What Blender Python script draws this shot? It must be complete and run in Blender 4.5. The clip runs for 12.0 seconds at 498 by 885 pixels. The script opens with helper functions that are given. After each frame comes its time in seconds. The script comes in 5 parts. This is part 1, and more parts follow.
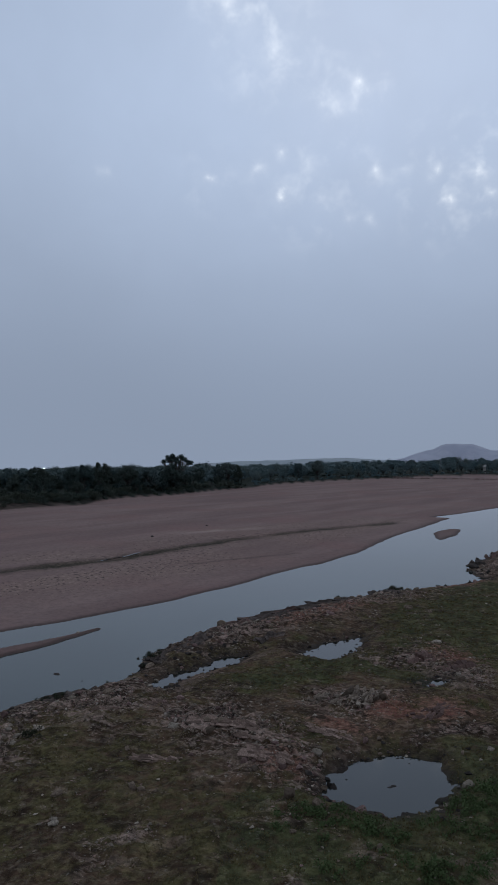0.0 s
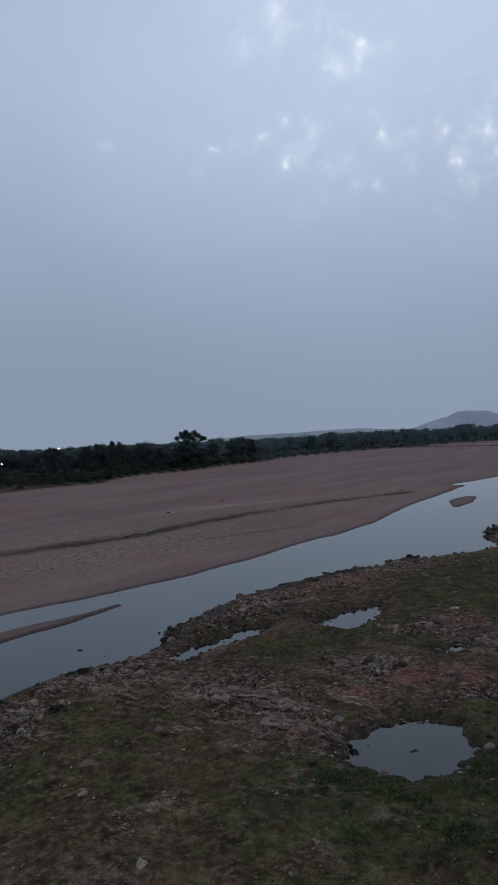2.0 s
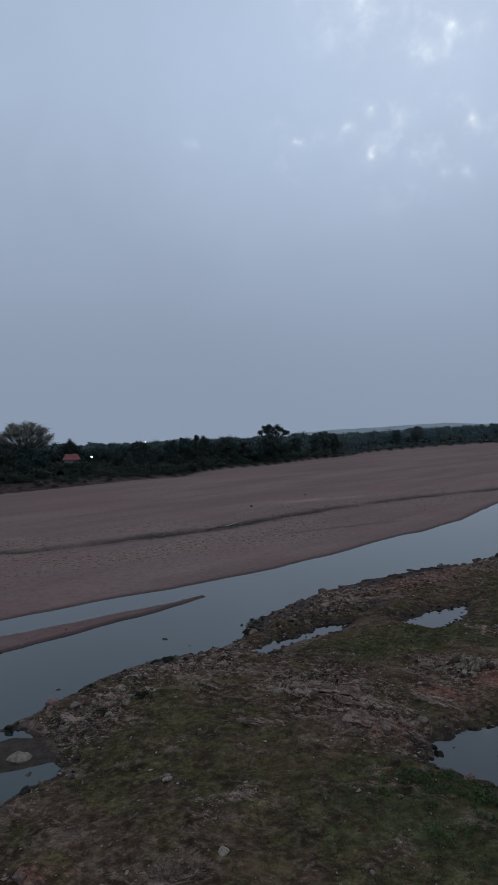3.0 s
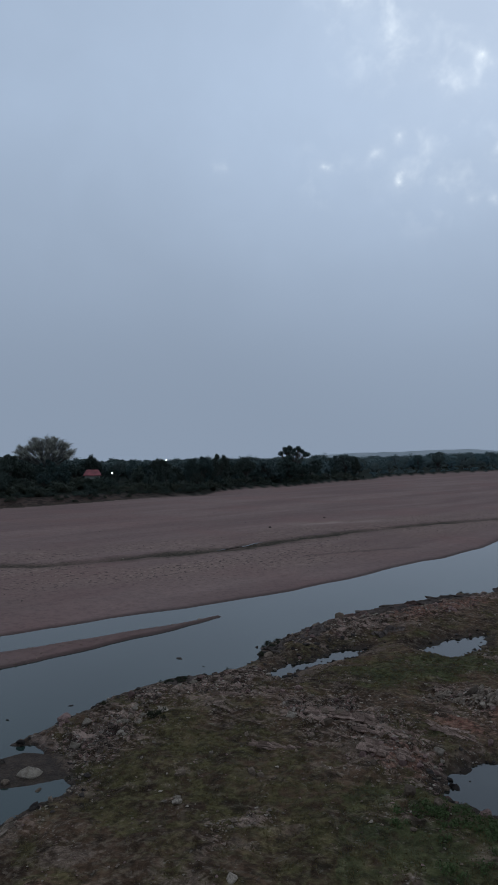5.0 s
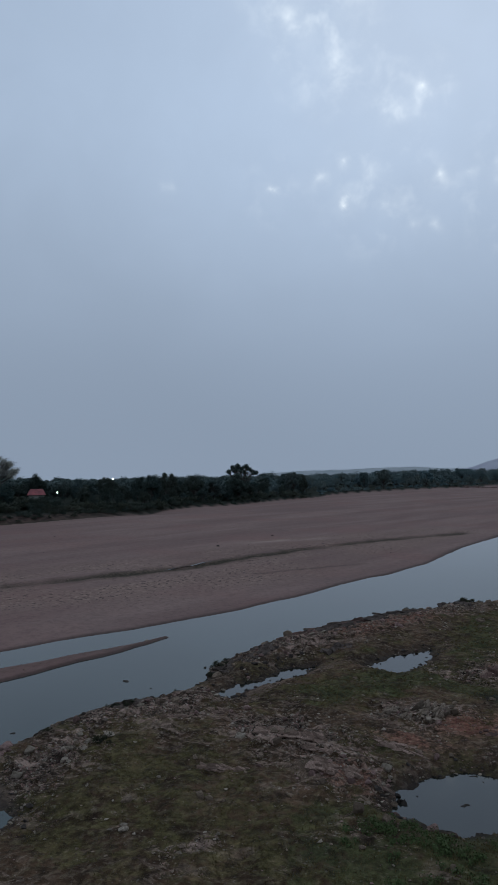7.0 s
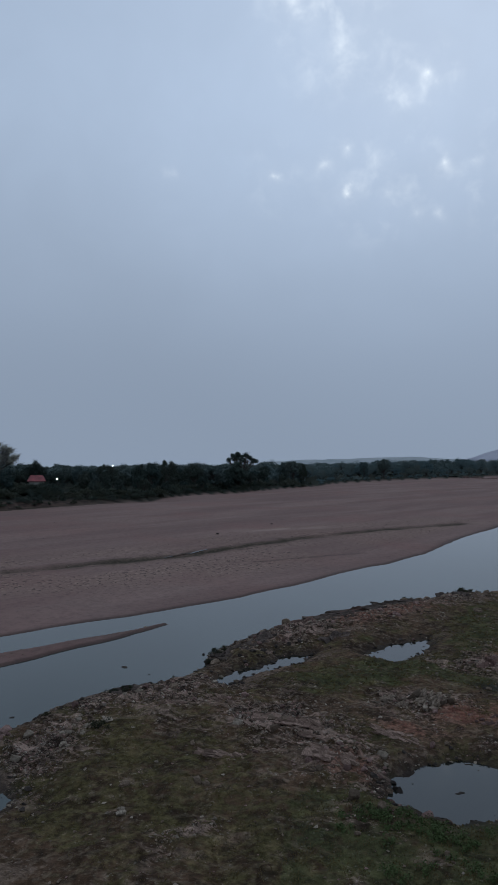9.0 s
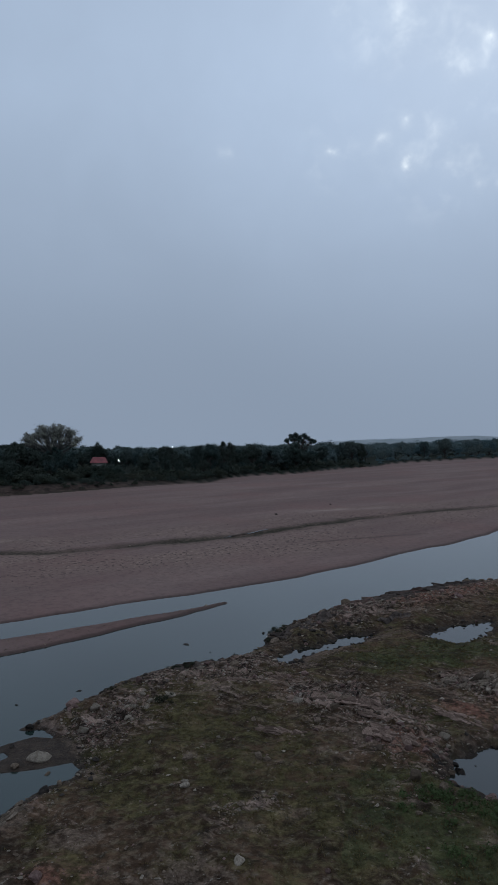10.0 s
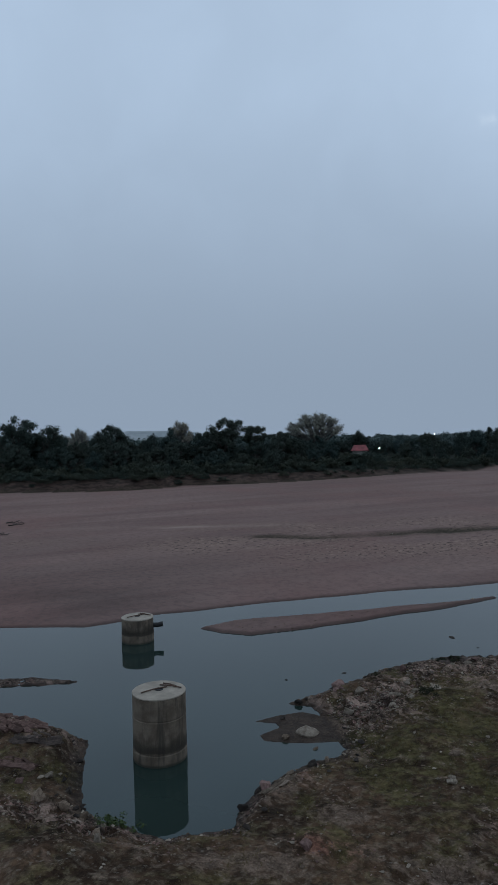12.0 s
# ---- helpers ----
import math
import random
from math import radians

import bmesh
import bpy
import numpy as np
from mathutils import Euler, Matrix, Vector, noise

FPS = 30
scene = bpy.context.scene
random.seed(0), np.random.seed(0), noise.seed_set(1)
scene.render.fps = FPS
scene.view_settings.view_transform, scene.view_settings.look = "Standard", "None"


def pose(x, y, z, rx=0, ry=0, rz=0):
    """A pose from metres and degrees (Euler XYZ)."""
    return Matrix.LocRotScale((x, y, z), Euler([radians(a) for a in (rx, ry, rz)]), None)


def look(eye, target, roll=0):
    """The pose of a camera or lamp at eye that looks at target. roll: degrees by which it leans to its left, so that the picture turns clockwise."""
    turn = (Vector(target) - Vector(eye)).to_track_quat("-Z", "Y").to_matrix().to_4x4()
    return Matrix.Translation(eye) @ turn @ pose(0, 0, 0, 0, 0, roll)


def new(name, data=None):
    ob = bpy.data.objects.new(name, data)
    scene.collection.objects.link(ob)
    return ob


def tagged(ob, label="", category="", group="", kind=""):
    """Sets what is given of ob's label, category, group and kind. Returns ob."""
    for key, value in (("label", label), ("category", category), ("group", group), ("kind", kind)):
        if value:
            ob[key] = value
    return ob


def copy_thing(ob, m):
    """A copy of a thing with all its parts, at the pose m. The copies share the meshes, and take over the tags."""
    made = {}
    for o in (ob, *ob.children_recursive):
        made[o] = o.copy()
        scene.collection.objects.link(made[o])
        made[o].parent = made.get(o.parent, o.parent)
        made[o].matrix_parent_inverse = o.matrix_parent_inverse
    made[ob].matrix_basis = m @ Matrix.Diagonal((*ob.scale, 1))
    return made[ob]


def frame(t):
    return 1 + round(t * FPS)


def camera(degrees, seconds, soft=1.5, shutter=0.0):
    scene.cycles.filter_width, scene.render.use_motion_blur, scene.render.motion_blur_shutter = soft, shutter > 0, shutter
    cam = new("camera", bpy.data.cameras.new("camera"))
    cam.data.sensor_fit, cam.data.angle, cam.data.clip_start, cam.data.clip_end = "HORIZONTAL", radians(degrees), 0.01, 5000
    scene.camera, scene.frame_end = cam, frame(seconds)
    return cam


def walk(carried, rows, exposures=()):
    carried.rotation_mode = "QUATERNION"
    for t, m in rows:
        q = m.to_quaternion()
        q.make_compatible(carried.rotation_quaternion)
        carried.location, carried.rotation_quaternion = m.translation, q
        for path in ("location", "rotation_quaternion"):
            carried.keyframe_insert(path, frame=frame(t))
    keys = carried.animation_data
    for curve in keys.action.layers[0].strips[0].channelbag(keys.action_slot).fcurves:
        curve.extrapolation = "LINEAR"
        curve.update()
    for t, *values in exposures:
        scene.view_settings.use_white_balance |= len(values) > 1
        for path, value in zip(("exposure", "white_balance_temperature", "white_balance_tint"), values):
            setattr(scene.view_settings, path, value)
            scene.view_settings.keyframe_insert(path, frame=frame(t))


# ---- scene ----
# Camera: stands on a bridge 14 m over the river and only turns.
EYE_HEIGHT = 14.0
TURNS = (  # seconds, yaw, pitch, roll
    (0, 0.00, 1.50, -0.00),
    (0.5, -2.41, 0.22, 0.92),
    (1, -1.70, 0.26, 1.10),
    (1.5, -0.84, -1.00, 2.43),
    (2, 1.09, -0.63, 1.88),
    (2.5, 5.81, -0.40, 1.56),
    (3, 7.92, -0.89, 1.71),
    (3.2, 7.89, -0.86, 2.43),
    (4.8, 11.04, 0.54, 0.93),
    (5, 9.61, 0.82, 0.09),
    (5.5, 5.88, 0.87, -1.47),
    (6, 3.62, 1.59, -1.20),
    (6.5, 4.43, 1.86, 0.20),
    (6.7, 5.12, 2.32, 0.56),
    (8.3, 5.21, 2.26, -0.29),
    (8.5, 4.65, 1.74, -0.24),
    (9, 5.34, 1.36, -0.25),
    (9.5, 6.37, 1.29, -0.37),
    (10, 10.11, -0.24, 0.23),
    (10.5, 14.90, -0.91, 0.24),
    (11, 19.98, -0.98, 0.38),
    (11.5, 25.86, -0.55, 0.86),
    (12, 31.32, -0.97, 1.28),
)
cam = camera(39.4, 12.0, soft=1.5)
walk(cam, [(t, pose(0, 0, EYE_HEIGHT, 90 + p, r, w)) for t, w, p, r in TURNS],
     exposures=[(0, 0.0, 6500, 10), (6.5, 0.03, 6480, 6), (9.5, 0.03, 6480, 7), (10.75, 0.03, 6475, 5), (12, 0.15, 6470, 4)])

# ---------------------------------------------------------------- light
SUN_AZ, SUN_EL = -12.0, 30.5      # degrees left of +y, above the horizon
GAPS = (  # thin places in the cloud: azimuth, elevation, radius in degrees, strength
    (-2.81, 21.1, 0.75, 1.0), (-16.25, 19.78, 0.8, 0.9), (-18.56, 21.77, 0.95, 0.9), (-19.46, 20.27, 0.9, 0.7),
    (3.21, 22.2, 0.8, 0.5), (-9.04, 28.39, 1.2, 0.6), (-7.03, 27.2, 1.7, 0.4), (-2.21, 30.7, 2.2, 0.4),
    (-10.24, 22.39, 1.0, 0.45), (-15.25, 22.38, 1.0, 0.45), (-0.7, 22.8, 1.0, 0.35), (-2.71, 24.2, 1.0, 0.3),
    (-10.13, 19.19, 1.0, 0.2), (-8.12, 19.29, 0.9, 0.2), (1.51, 33.5, 2.4, 0.4), (-5.02, 23.3, 1.5, 0.22),
    (-5.82, 20.6, 1.1, 0.22), (12.04, 22.39, 0.9, 0.2), (-12.54, 22.49, 1.1, 0.15), (-4.23, 34.5, 2.6, 0.3),
)


THIN = ((-8, 27.8, 4.2, 0.55), (-1.5, 31.5, 6, 0.42), (-16.5, 21.3, 6.5, 0.5), (-6, 22, 7, 0.32), (-22, 23, 5, 0.4), (1, 36, 6, 0.4), (3, 22, 4, 0.18))


def heading(az, el):
    a, e = radians(az), radians(el)
    return Vector((-math.sin(a) * math.cos(e), math.cos(a) * math.cos(e), math.sin(e)))


class Nodes:
    """Short way to write a node tree."""

    def __init__(self, tree):
        self.t = tree

    def add(self, kind, **props):
        n = self.t.nodes.new(kind)
        for k, v in props.items():
            if k == "operation": n.operation = v
            elif k == "blend": n.blend_type = v
            elif k == "data": n.data_type = v
            elif k == "attr": n.attribute_name = v
            elif k == "smooth": n.interpolation_type = v
            elif k == "norm": n.normalize = v
        return n

    def put(self, socket, v):
        if isinstance(v, bpy.types.NodeSocket):
            self.t.links.new(v, socket)
        elif isinstance(v, (tuple, list, Vector)):
            v = tuple(v)
            socket.default_value = v + (1.0,) if len(v) == 3 and len(socket.default_value) == 4 else v
        else:
            socket.default_value = v

    def math(self, op, a, b=0.0, clamp=False):
        n = self.add("ShaderNodeMath", operation=op)
        n.use_clamp = clamp
        self.put(n.inputs[0], a), self.put(n.inputs[1], b)
        return n.outputs[0]

    def vec(self, op, a, b=(0, 0, 0)):
        n = self.add("ShaderNodeVectorMath", operation=op)
        self.put(n.inputs[0], a), self.put(n.inputs[1], b)
        return n.outputs["Value"] if op in ("DOT_PRODUCT", "LENGTH", "DISTANCE") else n.outputs["Vector"]

    def scale(self, v, s):
        n = self.add("ShaderNodeVectorMath", operation="SCALE")
        self.put(n.inputs[0], v), self.put(n.inputs["Scale"], s)
        return n.outputs["Vector"]

    def noise(self, vector, scale, detail=3.0, rough=0.55, distort=0.0):
        n = self.add("ShaderNodeTexNoise")
        self.put(n.inputs["Vector"], vector), self.put(n.inputs["Scale"], scale)
        self.put(n.inputs["Detail"], detail), self.put(n.inputs["Roughness"], rough)
        self.put(n.inputs["Distortion"], distort)
        return n.outputs["Fac"]

    def span(self, v, a, b, c=0.0, d=1.0, smooth="SMOOTHSTEP"):
        n = self.add("ShaderNodeMapRange", smooth=smooth)
        for i, k in enumerate((v, a, b, c, d)):
            self.put(n.inputs[i], k)
        return n.outputs[0]

    def mix(self, f, a, b, blend="MIX"):
        n = self.add("ShaderNodeMix", data="RGBA", blend=blend)
        self.put(n.inputs[0], f), self.put(n.inputs[6], a), self.put(n.inputs[7], b)
        return n.outputs[2]


def build_sky():
    world = bpy.data.worlds.new("overcast_dusk")
    world.use_nodes = True
    scene.world = world
    n = Nodes(world.node_tree)
    out = world.node_tree.nodes["Background"]
    way = n.add("ShaderNodeTexCoord").outputs["Generated"]
    air = n.add("ShaderNodeTexSky")
    air.sky_type, air.sun_disc = "NISHITA", False
    air.sun_elevation, air.sun_rotation = radians(SUN_EL), radians(-SUN_AZ)
    clear = n.scale(air.outputs[0], 0.07)
    up = n.add("ShaderNodeSeparateXYZ")
    n.put(up.inputs[0], way)
    z = n.math("MAXIMUM", up.outputs[2], 0.0)
    # the flat cloud deck, seen in perspective
    deck = n.add("ShaderNodeCombineXYZ")
    far = n.math("ADD", z, 0.10)
    n.put(deck.inputs[0], n.math("DIVIDE", up.outputs[0], far))
    n.put(deck.inputs[1], n.math("DIVIDE", up.outputs[1], far))
    broad = n.noise(deck.outputs[0], 0.8, 2, 0.45, 0.2)
    fine = n.noise(way, 9.0, 3, 0.55, 0.3)
    low, high = SKY_LOW, SKY_HIGH
    grey = n.mix(n.span(z, 0.0, 0.55, smooth="SMOOTHERSTEP"), low, high)
    mottled = n.math("ADD", n.span(broad, 0.3, 0.7, 0.975, 1.025), n.span(fine, 0.3, 0.75, -0.018, 0.022))
    mottled = n.math("ADD", 1.0, n.math("MULTIPLY", n.math("SUBTRACT", mottled, 1.0), n.span(z, 0.08, 0.36)))
    cloud = n.scale(grey, mottled)
    # brighter round the hidden sun
    glow = n.span(n.vec("DOT_PRODUCT", way, heading(SUN_AZ, SUN_EL)), math.cos(radians(34)), 1.0, 0.0, 1.0)
    cloud = n.scale(cloud, n.math("ADD", n.math("MULTIPLY", glow, 0.16), 1.0))
    warp = n.add("ShaderNodeTexNoise")
    n.put(warp.inputs["Vector"], way), n.put(warp.inputs["Scale"], 34.0), n.put(warp.inputs["Detail"], 4.0)
    bent = n.vec("ADD", way, n.scale(n.vec("SUBTRACT", warp.outputs["Color"], (0.5, 0.5, 0.5)), 0.032))
    gap = None
    for az, el, size, power in GAPS:
        d = n.vec("DISTANCE", bent, heading(az, el))
        near = n.span(d, math.radians(size), 0.0, 0.0, 1.0, "LINEAR")
        spot = n.math("ADD", n.math("MULTIPLY", n.math("POWER", near, 1.6), 0.55), n.math("MULTIPLY", n.math("POWER", near, 4.0), 0.95))
        spot = n.math("MULTIPLY", spot, power if size < 1.6 else power * 0.75)
        spot = n.math("ADD", spot, n.span(d, math.radians(2.6 * size), 0.0, 0.0, 0.1 * power))
        gap = spot if gap is None else n.math("ADD", gap, spot)
    gap = n.math("MULTIPLY", gap, n.span(n.noise(way, 42.0, 3, 0.6), 0.35, 0.62, 0.55, 1.1))
    # torn thin cloud round the gaps
    tufts = n.span(n.noise(way, 26.0, 3.0, 0.55, 0.2), 0.46, 0.8, 0.0, 1.0)
    for az, el, size, power in THIN:
        torn = n.math("MULTIPLY", tufts, n.span(n.vec("DISTANCE", bent, heading(az, el)), math.radians(size), 0.0, 0.0, power))
        gap = n.math("ADD", gap, torn)
    veil = n.vec("ADD", cloud, n.scale((0.42, 0.40, 0.34), gap))
    total = n.mix(n.span(z, 0.15, 0.8, 0.0, 0.08), veil, clear)
    n.put(out.inputs["Color"], total)
    out.inputs["Strength"].default_value = SKY_STRENGTH
    sun = bpy.data.lights.new("sun", "SUN")
    sun.energy, sun.angle, sun.color = 0.15, radians(170), (1.0, 0.95, 0.9)
    new("sun", sun).matrix_world = look(heading(SUN_AZ, SUN_EL) * 200, (0, 0, 0))


SKY_LOW, SKY_HIGH, SKY_STRENGTH = (0.249, 0.305, 0.408), (0.395, 0.485, 0.645), 1.0
build_sky()

# ---------------------------------------------------------------- plan, in metres
NEAR_BANK = [(800, 1400), (340, 610), (175, 315), (50, 123.5), (42.4, 115.1), (38.4, 107.7), (33.4, 98.5), (27.8, 89.4),
             (27.9, 82.1), (26.2, 80.1), (21.8, 77.5), (16.7, 74.6), (15.5, 75.1), (14, 72.6), (8.9, 69.4), (3.6, 66.2), (3.3, 64.5),
             (0.4, 62.2), (-2, 58.2), (-4.4, 54.5), (-6, 52.4), (-7.6, 49.4), (-7.3, 46.5), (-8.5, 43.9), (-9.8, 42.5),
             (-12.4, 41.4), (-13.9, 38.8), (-14.7, 37.2), (-15.2, 35.3), (-15.7, 34.2), (-16.2, 32.4), (-16.9, 30.9),
             (-15.8, 31.2), (-14.6, 30.4), (-13.6, 29.4), (-12.9, 28.5), (-12.2, 27.7), (-12.3, 26.8), (-13.2, 25.6), (-13.6, 23.8), (-13.9, 22.6),
             (-13.9, 21.3), (-13.5, 20.3)]
NEAR_BANK += [(-14.1, 19.5), (-15.2, 18.6), (-17.2, 18.3), (-18.6, 18.5), (-20.2, 19.5), (-21.6, 21.4), (-23, 23.1), (-24.8, 22.8),
              (-28, 22.1), (-36.4, 18.3), (-70, 0.1), (-279.1, -111.5), (-900, -300), (-900, -900), (1500, -900), (1500, 1400)]
FAR_BANK = [(-900, -230), (-287.5, -67), (-70.8, 17.3), (-50.9, 28.6), (-42.2, 33.6), (-36.6, 36.5), (-35.1, 38.9), (-33.9, 41.7),
            (-31.5, 44.3), (-29.2, 47.4), (-25.4, 51.7), (-20.3, 56.9), (-16.6, 60.5), (-13.1, 64.1), (-7.9, 69.7), (-2.5, 76.7),
            (4.2, 88), (10, 95.3), (16.2, 105.6), (23.3, 121.2), (29.6, 134.3), (36.1, 145.6), (49.1, 169.9), (45.8, 173.3),
            (55.9, 184.3), (73.7, 206.3), (91.2, 225.1), (137.5, 313.3), (300, 640), (720, 1400), (3500, 9000), (-9000, 9000), (-9000, -230)]
VEG_LINE = [(-900, -180), (-392, -29.3), (-178.8, 75.8), (-131.2, 105.7), (-105.5, 122.3), (-101.4, 129.9), (-102.3, 134.6), (-88.8, 145.3),
            (-73.5, 168.6), (-68, 181.6), (-60.3, 193.7), (-49.2, 205.3), (-49.5, 222.8), (-43.6, 240.2), (-29.7, 259.9),
            (-17.6, 293.7), (0, 330.6), (9.3, 369.1), (51.3, 441.4), (107.8, 513), (162.6, 589.7), (228.1, 637.3), (300, 760),
            (430, 1010), (690, 1500), (3400, 9000), (-9000, 9000), (-9000, -180)]
SPIT = [(-28.8, 40), (-26.8, 39.8), (-24.9, 40.4), (-21.6, 44), (-17.8, 49.6), (-14.8, 54.1), (-12.1, 58.6), (-12.7, 58.4),
        (-15.1, 55.3), (-18.5, 51.8), (-23.1, 47.2), (-27.6, 42.8)]
ISLET = [(35.3, 133.3), (33.7, 124.7), (34.5, 123.8), (39.5, 132.2), (43, 142.1), (40.7, 142.1), (36.9, 136.9)]
REEF = [(-36.6, 25.1), (-33.3, 26.4), (-30.9, 27.7), (-28.9, 28.4), (-29.1, 27.8), (-30.6, 26.6), (-32.2, 25.5), (-35.5, 23.9)]
MUD_BAR = [(-13.6, 30.4), (-15.8, 30.5), (-16.6, 29.6), (-17.2, 28.4), (-16.3, 28.7), (-15.9, 28.4), (-16.3, 27.2), (-15.8, 26.8), (-15.0, 27.1),
           (-14.3, 27.4), (-13.5, 27.9), (-12.6, 28.6)]
CREEK = [(-44, 75), (-36.9, 77.6), (-32.7, 81.6), (-25.6, 88.0), (-20.5, 93), (-16.6, 97.2),
         (-9.7, 108.5), (-1.1, 120.2), (11.8, 134.7), (32.2, 153.3)]
POOLS = (  # outline, level
    ([(3.2, 28.9), (3.4, 30), (5, 31.4), (6.7, 32), (8.4, 31.4), (8.5, 29.3), (7.5, 27.6), (5.6, 26.5), (4.2, 27.2), (3.1, 28.2)], 0.55),
    ([(3.5, 49.2), (5.5, 52.2), (8.7, 54.2), (7.7, 50), (5.4, 47.6)], 0.35),
    ([(10, 41.3), (11.1, 42.3), (12, 42.1), (10.7, 40.8)], 0.8),
    ([(-6.1, 43.1), (-4.8, 45.9), (-3.5, 46.4), (-2, 49.2), (0, 50), (-1.5, 46.7), (-4, 44.8), (-5.2, 42.4)], 0.14),
)
FLOW = (0.55, 0.835)              # down the river


# ---------------------------------------------------------------- relief
def lattice(x, y, seed):
    """Gradient noise, about -0.7 to 0.7."""
    rng = np.random.RandomState(seed)
    perm, turn = rng.permutation(1024), rng.rand(1024) * 2 * np.pi
    gx, gy = np.cos(turn), np.sin(turn)
    xi, yi = np.floor(x).astype(int), np.floor(y).astype(int)
    xf, yf = x - xi, y - yi
    u, v = xf ** 3 * (xf * (xf * 6 - 15) + 10), yf ** 3 * (yf * (yf * 6 - 15) + 10)

    def corner(a, b):
        k = perm[(perm[(xi + a) & 1023] + yi + b) & 1023]
        return gx[k] * (xf - a) + gy[k] * (yf - b)
    top = corner(0, 0) * (1 - u) + corner(1, 0) * u
    low = corner(0, 1) * (1 - u) + corner(1, 1) * u
    return top * (1 - v) + low * v


def fbm(x, y, size, octaves, seed):
    total, amp = 0.0, 1.0
    for k in range(octaves):
        total = total + amp * lattice(x / size + 17.3 * k, y / size - 9.1 * k, seed + k)
        size, amp = size / 2.03, amp * 0.5
    return total


def inside(x, y, poly):
    """Metres inside (+) or outside (-) a closed outline."""
    best, odd = np.full(x.shape, 1e9), np.zeros(x.shape, bool)
    for (ax, ay), (bx, by) in zip(poly, poly[1:] + poly[:1]):
        dx, dy = bx - ax, by - ay
        s = np.clip(((x - ax) * dx + (y - ay) * dy) / (dx * dx + dy * dy), 0, 1)
        best = np.minimum(best, (x - ax - s * dx) ** 2 + (y - ay - s * dy) ** 2)
        if dy:
            odd ^= ((ay > y) != (by > y)) & (x < ax + dx * (y - ay) / dy)
    return np.where(odd, 1, -1) * np.sqrt(best)


def along(x, y, line):
    """Metres from an open line."""
    best = np.full(x.shape, 1e9)
    for (ax, ay), (bx, by) in zip(line, line[1:]):
        dx, dy = bx - ax, by - ay
        s = np.clip(((x - ax) * dx + (y - ay) * dy) / (dx * dx + dy * dy), 0, 1)
        best = np.minimum(best, (x - ax - s * dx) ** 2 + (y - ay - s * dy) ** 2)
    return np.sqrt(best)


def step(v, a, b):
    s = np.clip((v - a) / (b - a), 0, 1)
    return s * s * (3 - 2 * s)


def blob(x, y, cx, cy, rx, ry, turn=0.0):
    c, s = math.cos(radians(turn)), math.sin(radians(turn))
    u, v = (x - cx) * c + (y - cy) * s, -(x - cx) * s + (y - cy) * c
    return np.exp(-(u / rx) ** 2 - (v / ry) ** 2)


RUBBLE = ((-5.8, 19.8, 1.3, 0.6, 20), (-9.2, 39.6, 5.5, 3, 40), (-1.5, 35.4, 4.5, 2.6, -15), (1.2, 30.3, 2.0, 2.6, 20), (-12.8, 31.8, 3, 2.4, 60), (5.2, 60.4, 9, 2.6, 45),
          (-3.1, 54, 6, 2, 52), (13.6, 69.1, 6, 3, 25), (5.8, 38.5, 2.4, 2.2, 0), (10.8, 46.5, 3, 2, 0), (31.8, 90.1, 8, 5, 55),
          (-25, 21.6, 2.2, 0.8, 15), (9.7, 33.9, 2, 0.8, 10), (12.8, 43.2, 2, 3, 0), (-4.1, 25, 1.0, 0.6, 20), (-18.2, 17.1, 4, 1.2, 15),
          (-13.8, 23, 1.0, 3.0, 0))
GREEN = ((-21.5, 19.5, 1.0, 0.8, 15), (4.1, 23, 5, 3.2, 0), (9.7, 25, 3.5, 3, 0), (3.3, 43.8, 5.5, 2.2, 30), (8.8, 44.9, 2.6, 3, 0), (17.7, 59.3, 5, 9, -25), (-10.7, 35.4, 3.2, 2.0, 50),
         (-8.2, 30.7, 4.5, 2.4, 20), (-12.5, 29.3, 2.2, 2.2, 0), (14.4, 48.6, 3, 8, -20), (-3.6, 26.4, 4, 1.8, 20), (1.7, 33, 1.2, 1.8, 0), (25.1, 69.1, 7, 8, 0),
         (10.7, 29.7, 2.5, 2.4, 0), (-17, 20, 1.6, 0.9, 0))
REDS = ((-9.2, 19.6, 1.1, 0.8, 0), (7.2, 36.8, 1.5, 1.3, 20), (9.8, 36.5, 2.3, 1.9, 20), (6.6, 61, 8, 2.0, 48), (1.3, 30.3, 1.3, 2.0, 15), (4.6, 34.5, 2.2, 1.0, -35),
        (-12.7, 24.0, 0.5, 0.5, 0), (13.4, 47, 2.2, 2.2, 0), (-2.6, 45, 3.2, 1.0, 45), (23.1, 77.9, 6, 3, 40))


MUD = ((-2.1, 45, 2.2, 0.55, 48), (0.8, 48, 1.8, 0.5, 42), (-4, 42.3, 1.6, 0.8, 40), (-5.7, 20.3, 1.6, 0.9, 10), (-11.2, 17.6, 2.6, 0.9, 20),
       (-9.9, 21.7, 1.3, 0.7, 15), (-0.5, 30.8, 0.7, 1.6, 10), (-12.6, 23, 0.5, 1.4, 0))


DRY = ((-8, 131.2, 6, 2.2, 35), (0, 136, 6, 1.6, 35), (-58, 78, 14, 1.2, 30))


